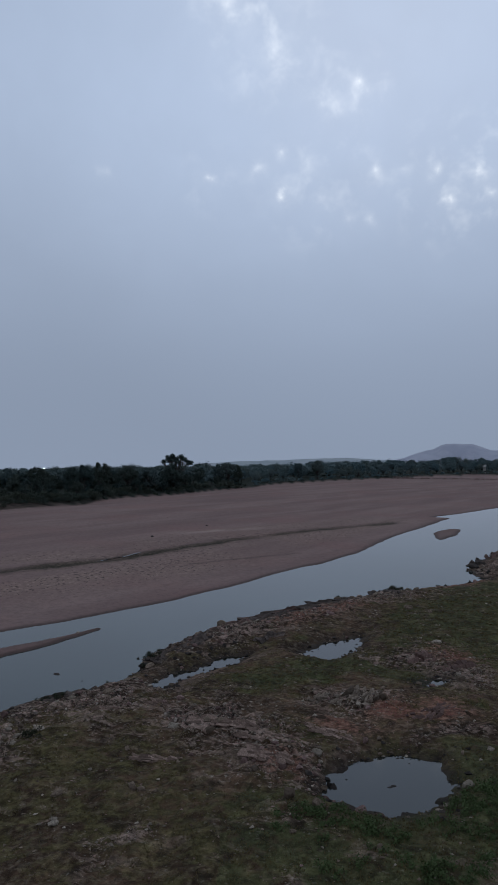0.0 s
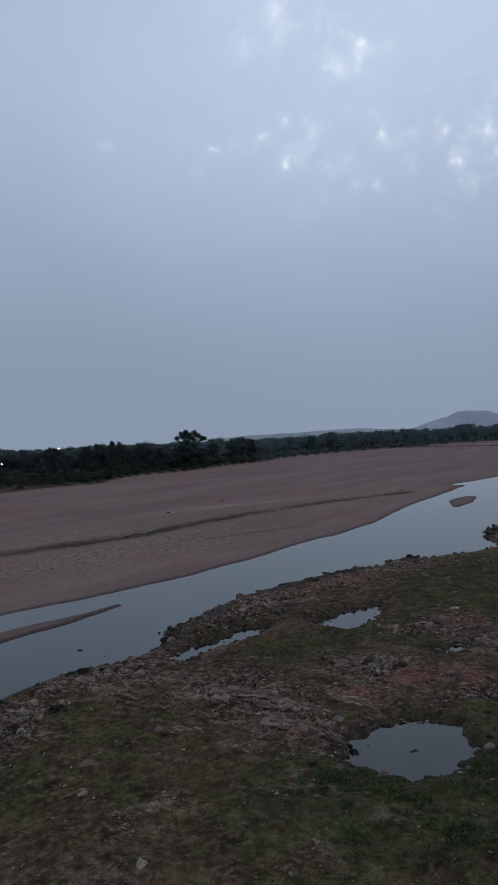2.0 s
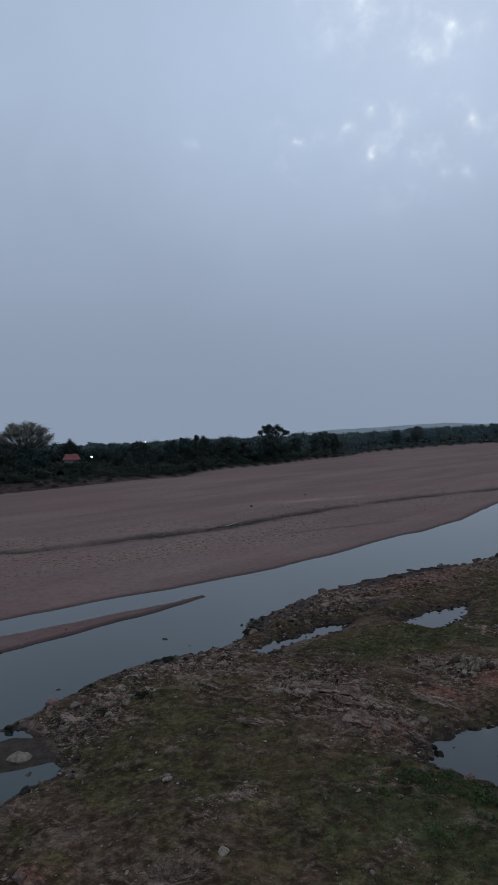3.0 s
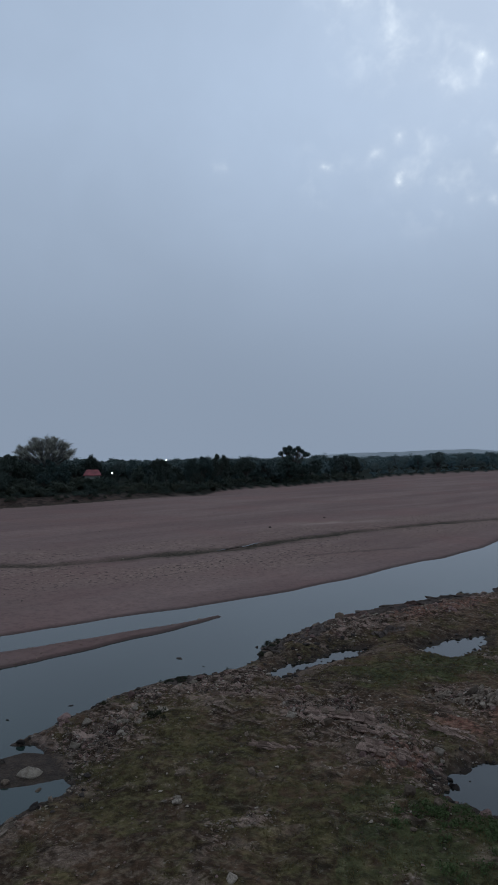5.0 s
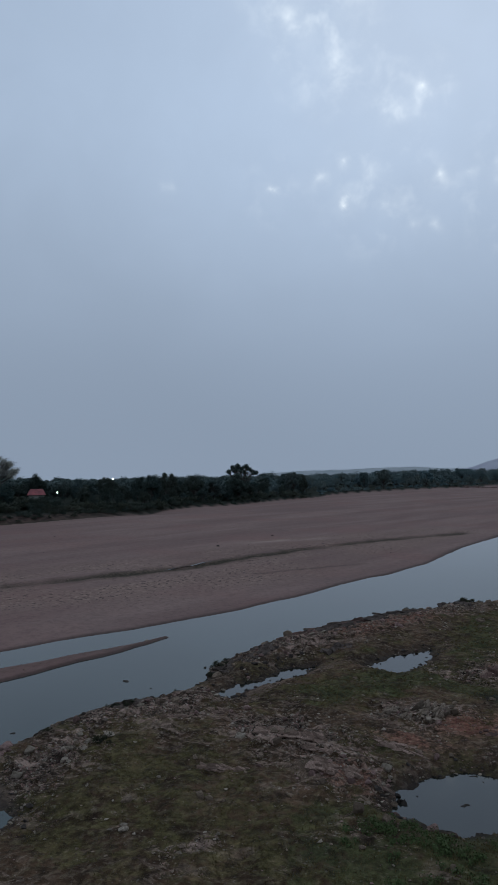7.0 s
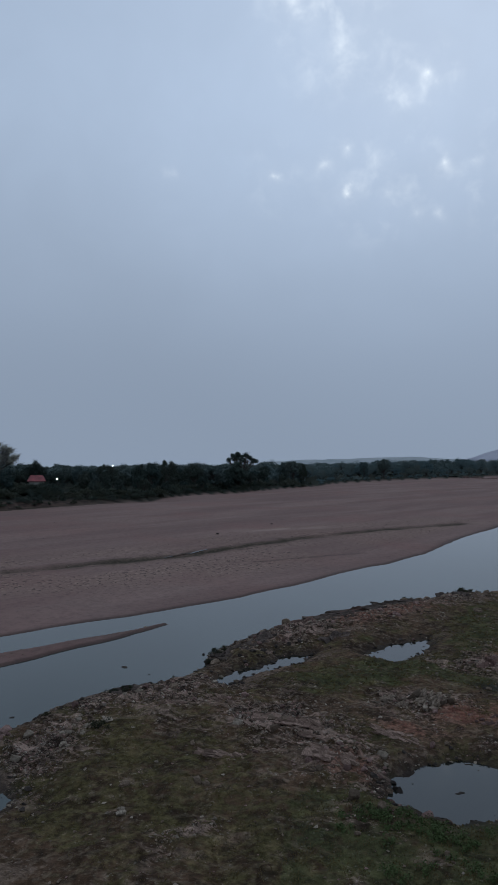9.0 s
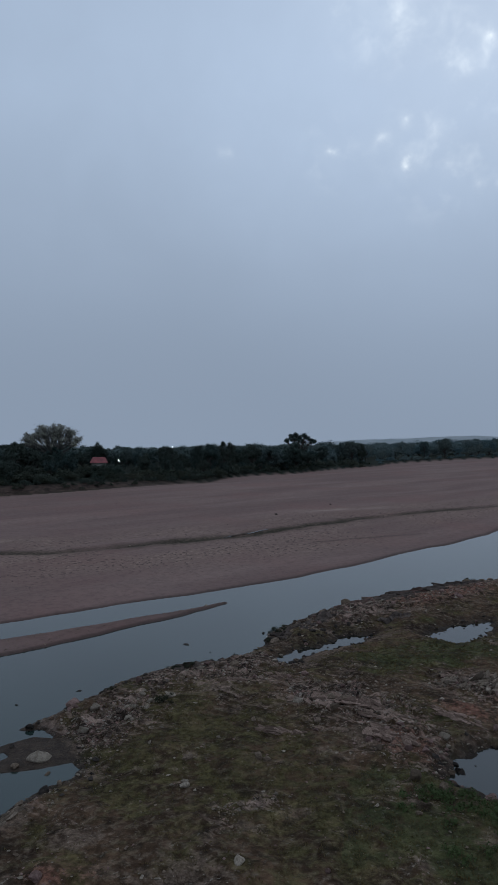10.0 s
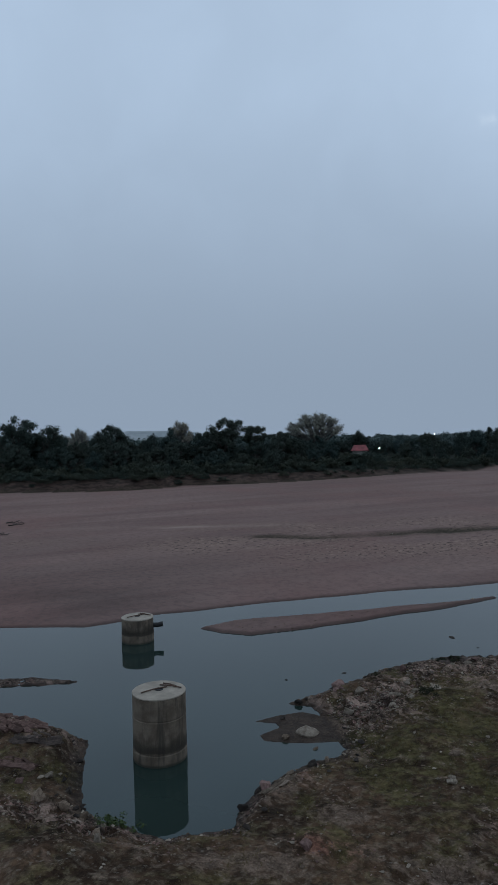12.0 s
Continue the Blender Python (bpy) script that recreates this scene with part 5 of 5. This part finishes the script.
def scatter_rocks():
    rng = np.random.RandomState(23)
    x, y = rng.uniform(-28, 34, 16000), rng.uniform(17, 82, 16000)
    k = land(x, y)
    weight = (k["near"] > 0.05) * (k["pool"] > 0.1) * (0.012 + k["rubble"] ** 2 + 0.3 * np.exp(-np.abs(k["near"] - 0.4) / 0.5)) / (1 + (y / 45) ** 2)
    pick = rng.rand(len(x)) < weight * 210 / weight.sum()
    for px, py, z, near, red in zip(x[pick], y[pick], k["z"][pick], k["near"][pick], k["red"][pick]):
        kind = "black" if near < 0.35 else "pink" if red > 0.35 or rng.rand() < 0.25 else "pale" if rng.rand() < 0.3 else "grey"
        rock(kind, px, py, (0.10 + 0.22 * rng.rand() ** 2) * (0.9 + 0.012 * py) * (1.2 if near < 1 else 1), rng.uniform(0, 360), z, rng.uniform(0.6, 1.1))


scatter_rocks()


def pool_rim(outline, level, count, seed):
    """Stones along the muddy rim of a pool."""
    rng = random.Random(seed)
    for _ in range(count):
        k = rng.randrange(len(outline))
        (ax, ay), (bx, by) = outline[k], outline[(k + 1) % len(outline)]
        t, cx, cy = rng.random(), sum(p[0] for p in outline) / len(outline), sum(p[1] for p in outline) / len(outline)
        x, y = ax + (bx - ax) * t, ay + (by - ay) * t
        d, off = math.hypot(x - cx, y - cy), rng.uniform(-0.15, 0.6)
        x, y = x + (x - cx) / d * off, y + (y - cy) / d * off
        kind = "black" if off < 0.12 else rng.choice(("grey", "pale", "pink", "grey"))
        rock(kind, x, y, (0.05 + 0.16 * rng.random() ** 2) * (0.7 + y / 60), rng.uniform(0, 360), None if off > 0.1 else level - 0.02, rng.uniform(0.5, 1.0), "stones round the pools",
             "small wet stone on the muddy rim of a pool" if off < 0.12 else "small weathered stone on the rim of a pool")


for (outline, level), count in zip(POOLS, (28, 18, 8, 24)):
    pool_rim(outline, level, count, count)


def scatter_stuff(name, seed, count, bounds, sizes, mt, label, category, density):
    """Small stones, joined into one mesh."""
    rng = np.random.RandomState(seed)
    x, y = rng.uniform(bounds[0], bounds[1], count * 4), rng.uniform(bounds[2], bounds[3], count * 4)
    k = land(x, y)
    w = density(k, x, y)
    pick = rng.rand(len(x)) < np.minimum(1, w * count / w.sum())
    x, y, z = x[pick], y[pick], k["z"][pick]
    n = len(x)
    base = np.array([(1, 0, 0), (0.45, 0.8, 0.1), (-0.6, 0.75, -0.1), (-1, -0.1, 0), (-0.4, -0.85, 0.1), (0.6, -0.7, 0), (0.2, 0.1, 0.75), (-0.1, 0, -0.6)])
    tris = np.array([(0, 1, 6), (1, 2, 6), (2, 3, 6), (3, 4, 6), (4, 5, 6), (5, 0, 6), (1, 0, 7), (2, 1, 7), (3, 2, 7), (4, 3, 7), (5, 4, 7), (0, 5, 7)])
    s = sizes[0] + (sizes[1] - sizes[0]) * rng.rand(n) ** 2.5
    s = s * (0.75 + y / 90)
    t = rng.rand(n) * 6.28
    v = base[None] * (1 + 0.35 * rng.randn(n, 8, 1)) * s[:, None, None] * np.array((1, 0.8, 0.75))
    c, q = np.cos(t)[:, None], np.sin(t)[:, None]
    v = np.stack([v[..., 0] * c - v[..., 1] * q + x[:, None], v[..., 0] * q + v[..., 1] * c + y[:, None], v[..., 2] + (z + s * 0.25)[:, None]], -1)
    f = (tris[None] + 8 * np.arange(n)[:, None, None]).reshape(-1, 3)
    return tagged(new(name, quick_mesh(name, v.reshape(-1, 3), f, mt)), label, category, kind="stuff")


BANK = (-30, 36, 15, 90)
dry = lambda k: (k["near"] > 0.0) * (k["pool"] > 0.02)
scatter_stuff("gravel", 31, 12000, BANK, (0.014, 0.095), M_STONE, "grey rubble and gravel strewn over the bank", "gravel",
              lambda k, x, y: dry(k) * (0.02 + k["rubble"] ** 1.5) / (1 + (y / 40) ** 2))
scatter_stuff("gravel_pink", 32, 6000, BANK, (0.014, 0.07), M_PINK, "pinkish rubble strewn over the bank", "gravel",
              lambda k, x, y: dry(k) * (0.02 + 0.4 * k["rubble"] ** 2 + k["red"]) / (1 + (y / 40) ** 2))
scatter_stuff("gravel_pale", 33, 5200, BANK, (0.014, 0.105), M_WHITE, "pale pebbles scattered over grass and rubble", "gravel",
              lambda k, x, y: dry(k) * (0.008 + k["rubble"] ** 1.7 + 0.3 * (fbm(x, y, 2.0, 2, 401) > 0.36)) / (1 + (y / 40) ** 2))
scatter_stuff("shore_stones", 34, 2600, BANK, (0.04, 0.18), M_BLACK, "dark wet stones along the water's edge", "gravel",
              lambda k, x, y: (k["near"] > -0.25) * np.exp(-np.abs(np.minimum(k["near"], k["pool"]) - 0.1) / 0.25) / (1 + (y / 50) ** 2))
scatter_stuff("sand_clods", 35, 1500, (-100, 40, 38, 165), (0.012, 0.055), M_BED_DARK, "dark clods and driftwood bits on the sand", "debris",
              lambda k, x, y: (k["far"] > 0.5) * (k["wooded"] < 0.1) * (0.02 + k["pebbly"] + 0.4 * k["trickle"]))

scatter_stuff("spit_stones", 36, 700, (-30, -11, 39, 59), (0.015, 0.055), M_STONE, "small stones strewn along the spit of sand", "gravel",
              lambda k, x, y: (k["sand"] > 0.5) * (k["far"] < -1) * (k["z"] > -0.03) * 1.0)


# ---------------------------------------------------------------- rock outcrops
def block_mesh(seed, mt):
    """A broken slab with worn corners."""
    rng = random.Random(seed)
    bm = bmesh.new()
    bmesh.ops.create_cube(bm, size=2)
    bmesh.ops.subdivide_edges(bm, edges=bm.edges, cuts=2, use_grid_fill=True)
    skew = [rng.uniform(-0.35, 0.35) for _ in range(6)]
    for v in bm.verts:
        c = v.co.copy()
        k = 1 - 0.16 * max(0.0, abs(c.x) + abs(c.y) + abs(c.z) - 2)
        v.co = Vector((c.x * k + skew[0] * c.y + skew[1] * c.z, c.y * k + skew[2] * c.z * c.x, c.z * k * (1 + skew[3] * c.x + skew[4] * c.y)))
        v.co += Vector((rng.uniform(-1, 1), rng.uniform(-1, 1), rng.uniform(-1, 1))) * 0.13
    me = bpy.data.meshes.new("block")
    bm.to_mesh(me), bm.free()
    me.materials.append(mt)
    return me


BLOCKS = {mt.name: [block_mesh(300 + 7 * i, mt) for i in range(6)] for mt in (M_BED_PALE, M_BED_DARK, M_BED_RED, M_BED_TAN)}


def outcrop(x, y, length, width, rise, dip, strike, count, mt, label, seed):
    """Tilted beds of broken rock, each block a part."""
    rng = random.Random(seed)
    top = new("rock_outcrop")
    top.matrix_basis = pose(x, y, height(x, y), 0, 0, strike)
    for row in range(count):
        v = (row - (count - 1) / 2) * width / count
        u = -length / 2
        while u < length / 2:
            l = rng.uniform(0.12, 0.34) * (0.6 + length * 0.2) * (1.6 if length > 3.5 else 1.0)
            fade = 1 - 0.6 * abs(2 * u / length)
            block = new("block", BLOCKS[mt.name][rng.randrange(6)])
            block.parent = top
            block.matrix_basis = pose(u + l, v + rng.uniform(-0.12, 0.12) * width, -0.1 * rise + rng.uniform(-0.4, 0.1) * rise,
                                      dip + rng.uniform(-12, 12), rng.uniform(-12, 12), rng.uniform(-20, 20)) \
                @ Matrix.Diagonal((l, width / count * rng.uniform(0.32, 0.62), rise * fade * rng.uniform(0.45, 0.9), 1))
            u += l * rng.uniform(1.3, 2.2)
    return tagged(top, label, "rock outcrop", "outcrops of the bank")


TAN_L = "low tan crest of broken layered rock on the bank"
PALE_L, DARK_L, RED_L = "pale grey layered rock outcrop on the bank", "dark layered rock shelf breaking through rubble", "reddish layered rock shelf on the bank"
for args in ((5.9, 38.2, 2.4, 1.9, 0.36, 46, 62, 11, M_BED_PALE, PALE_L, 1), (3.8, 38.6, 1.3, 0.5, 0.22, 30, 50, 3, M_BED_PALE, PALE_L, 2),
             (11.1, 46.1, 2.2, 1.6, 0.42, 30, 15, 5, M_BED_RED, RED_L, 3), (-1.6, 34.9, 3.0, 0.8, 0.17, 50, -18, 5, M_BED_TAN, TAN_L, 4),
             (0.8, 33.4, 3.0, 0.8, 0.16, 50, -22, 5, M_BED_TAN, TAN_L, 5), (-4, 31.1, 2.6, 0.6, 0.16, 50, -14, 5, M_BED_TAN, TAN_L, 6),
             (0.6, 30.6, 2.0, 1.0, 0.13, 50, -32, 6, M_BED_TAN, TAN_L, 7), (3.3, 34.0, 3.2, 0.7, 0.14, 50, -35, 5, M_BED_TAN, TAN_L, 8),
             (-5, 38.5, 2.6, 0.8, 0.18, 50, -12, 5, M_BED_TAN, TAN_L, 9), (9.4, 35.9, 2.6, 0.9, 0.16, 40, 48, 4, M_BED_RED, RED_L, 10),
             (-0.2, 59.3, 4.6, 1.8, 0.23, 40, 50, 7, M_BED_RED, RED_L, 11), (4.2, 63.4, 4.6, 1.8, 0.25, 40, 42, 7, M_BED_RED, RED_L, 12),
             (9.4, 66.7, 5.0, 2.0, 0.25, 40, 32, 7, M_BED_DARK, DARK_L, 13), (2.3, 57.8, 4.4, 1.4, 0.20, 40, 48, 6, M_BED_DARK, DARK_L, 14),
             (1.2, 61.2, 5.0, 1.2, 0.25, 35, 46, 6, M_BED_DARK, DARK_L, 31), (6.6, 64.6, 5.0, 1.4, 0.25, 35, 38, 6, M_BED_DARK, DARK_L, 32), (-1.6, 56.2, 3.6, 1.2, 0.25, 35, 52, 6, M_BED_RED, RED_L, 33), (-4.6, 50.2, 2.6, 1.0, 0.23, 35, 60, 6, M_BED_DARK, DARK_L, 34),
             (-3.5, 53.1, 3.0, 1.4, 0.23, 40, 55, 6, M_BED_DARK, DARK_L, 15), (-5.8, 48.4, 2.6, 1.2, 0.20, 45, 60, 6, M_BED_DARK, DARK_L, 16),
             (-25.6, 20.9, 2.4, 1.2, 0.2, 30, 12, 5, M_BED_RED, RED_L, 17), (-23.6, 20.3, 1.8, 0.8, 0.18, 30, 25, 4, M_BED_DARK, DARK_L, 18),
             (-23.4, 18.7, 2.0, 0.7, 0.15, 30, 18, 4, M_BED_RED, RED_L, 19), (-26.0, 19.2, 2.4, 0.8, 0.18, 30, 10, 4, M_BED_DARK, DARK_L, 20),
             (13.6, 70.6, 3.0, 1.6, 0.45, 40, 30, 3, M_BED_DARK, DARK_L, 21), (31.3, 94.1, 5.0, 2.5, 0.6, 40, 55, 4, M_BED_DARK, DARK_L, 22),
             (36.2, 100.3, 6.0, 2.5, 0.6, 40, 50, 4, M_BED_RED, RED_L, 23), (-10.8, 40.8, 2.4, 0.9, 0.3, 45, 30, 3, M_BED_DARK, DARK_L, 24),
             (13, 44.2, 2.2, 1.0, 0.3, 35, 30, 3, M_BED_RED, RED_L, 25), (1.7, 52.5, 3.0, 1.0, 0.3, 45, 40, 3, M_BED_DARK, DARK_L, 26),
             (-13.0, 22.9, 1.6, 0.4, 0.2, 35, 80, 3, M_BED_PALE, PALE_L, 27), (-8.2, 37, 2.4, 0.7, 0.16, 50, 20, 4, M_BED_TAN, TAN_L, 28)):
    outcrop(*args)


# ---------------------------------------------------------------- grass and weeds
def grass():
    rng = np.random.RandomState(41)
    x, y = rng.uniform(-28, 34, 150000), rng.uniform(15, 72, 150000)
    k = land(x, y)
    w = (k["near"] > 0.25) * (k["pool"] > 0.1) * np.clip(k["green"] - 0.18, 0, 1) * (0.5 + 0.9 * (fbm(x, y, 0.9, 2, 301) > 0.0)) / (1 + (y / 32) ** 2)
    pick = rng.rand(len(x)) < np.minimum(1, w * 15000 / w.sum())
    x, y, z = x[pick], y[pick], k["z"][pick]
    b = 5
    x, y, z = (np.repeat(q, b) for q in (x, y, z))
    n = len(x)
    x, y = x + 0.07 * rng.randn(n), y + 0.07 * rng.randn(n)
    h = rng.uniform(0.02, 0.065, n) * (0.8 + y / 90)
    t, lean = rng.rand(n) * 6.28, rng.uniform(0.2, 0.9, n) * h
    wdt = (0.012 + 0.0005 * y)
    dx, dy = np.cos(t), np.sin(t)
    v = np.stack([np.stack([x - dy * wdt, y + dx * wdt, z - 0.02], -1), np.stack([x + dy * wdt, y - dx * wdt, z - 0.02], -1),
                  np.stack([x + dx * lean, y + dy * lean, z + h], -1)], 1)
    tagged(new("grass", quick_mesh("grass", v.reshape(-1, 3), np.arange(n * 3).reshape(-1, 3), M_GRASS)),
           "short olive-green grass growing in patches on the bank", "grass", kind="stuff")


WEEDS = ((10, 25.3, 2.0, 1.4, 46), (9.8, 27.8, 1.0, 0.8, 12), (4.3, 24.9, 2.6, 0.9, 26), (8.3, 26.6, 0.6, 0.5, 8), (2.2, 26, 0.9, 0.5, 10),
         (-17.2, 18.2, 0.6, 0.3, 6),  (6.1, 22.2, 3, 0.8, 20))


def weeds():
    rng = np.random.RandomState(43)
    spots = []
    for cx, cy, rx, ry, n in WEEDS:
        for _ in range(n):
            spots.append((cx + rng.randn() * rx * 0.6, cy + rng.randn() * ry * 0.6))
    x, y = np.array(spots).T
    k = land(x, y)
    keep = (k["pool"] > -0.05) & (k["near"] > 0.05)
    x, y, z = x[keep], y[keep], k["z"][keep]
    n = len(x)
    cen = np.concatenate([np.stack([x + 0.2 * rng.randn(n), y + 0.2 * rng.randn(n), z + 0.02 + 0.16 * rng.rand(n)], -1) for _ in range(6)])
    v, f = leaf_quads(rng, cen, [0.18] * len(cen), n * 150, 0.034)
    tagged(new("weeds", quick_mesh("weeds", v, f, M_WEED)), "low bright green leafy weeds on the damp bank", "weeds", kind="stuff")


def driftwood(x, y, length, spin, seed):
    """A bent bare branch washed up on the sand."""
    rng = random.Random(seed)
    wood = new("driftwood")
    wood.matrix_basis = pose(x, y, height(x, y) + 0.06, 0, 0, spin)
    spine = [(length * (k / 5 - 0.5), 0.12 * length * rng.uniform(-1, 1), 0.05 + 0.1 * length * rng.random() * (k % 2)) for k in range(6)]
    v, f = tube(spine, [0.09 - 0.012 * k for k in range(6)], 6)
    part("limb", quick_mesh("limb", v, f, M_BARK, True), None, wood)
    for k in (1, 2, 3, 4):
        x0, y0, z0 = spine[k]
        side = rng.choice((-1, 1))
        v, f = tube([(x0, y0, z0), (x0 + 0.2 * length, y0 + side * 0.12 * length, z0 + 0.08 * length), (x0 + 0.28 * length, y0 + side * 0.3 * length, z0 + 0.16 * length * rng.random())],
                    (0.045, 0.03, 0.012), 5)
        part("twig", quick_mesh("twig", v, f, M_BARK, True), None, wood)
    tagged(wood, "dark bare branch washed up on the sandbank", "driftwood", "driftwood on the sand")


for args in ((-84.0, 70.3, 2.8, 20, 1), (-82.0, 68.8, 2.2, 60, 2), (-76.2, 61.7, 1.6, 10, 3)):
    driftwood(*args)


def low_bushes():
    """Small bushes along the water and on the bank."""
    sources = []
    for seed in (51, 52, 53):
        rng = np.random.RandomState(seed)
        bush = new("low_bush")
        tips = np.stack([rng.uniform(-0.8, 0.8, 14), rng.uniform(-0.8, 0.8, 14), rng.uniform(0.25, 0.75, 14)], -1)
        v, f = joined([tube([(0, 0, -0.1), (t[0] * 0.4, t[1] * 0.4, t[2] * 0.6), t], (0.03, 0.02, 0.008), 4) for t in tips])
        part("stem", quick_mesh("stem", v, f, M_BARK, True), None, bush)
        v, f = leaf_quads(rng, tips, [0.3] * len(tips), 900, 0.05)
        part("foliage", quick_mesh("foliage", v, f, M_WEED_DARK), None, bush)
        sources.append(tagged(bush, "low dark green bush growing at the stony water's edge", "bush", "low bushes of the bank"))
    used = set()
    for k, (x, y, size) in enumerate(((-6.8, 49.0, 0.75), (-6.3, 50.0, 0.6), (-7.0, 47.1, 0.55), (-11.8, 40.4, 0.55), (-11.0, 40.6, 0.6), (-13.9, 35.6, 0.4),
                                      (-10.5, 33.8, 0.75), (-9.8, 42.2, 0.4), (-8.6, 43.1, 0.45), (15.4, 74.0, 1.1), (16.6, 75.4, 1.0), (8.9, 68.6, 0.8))):
        put_tree(sources[k % 3], used, x, y, height(x, y) + 0.08, size * 6.5, k * 77, 1.2)


grass()
weeds()
low_bushes()
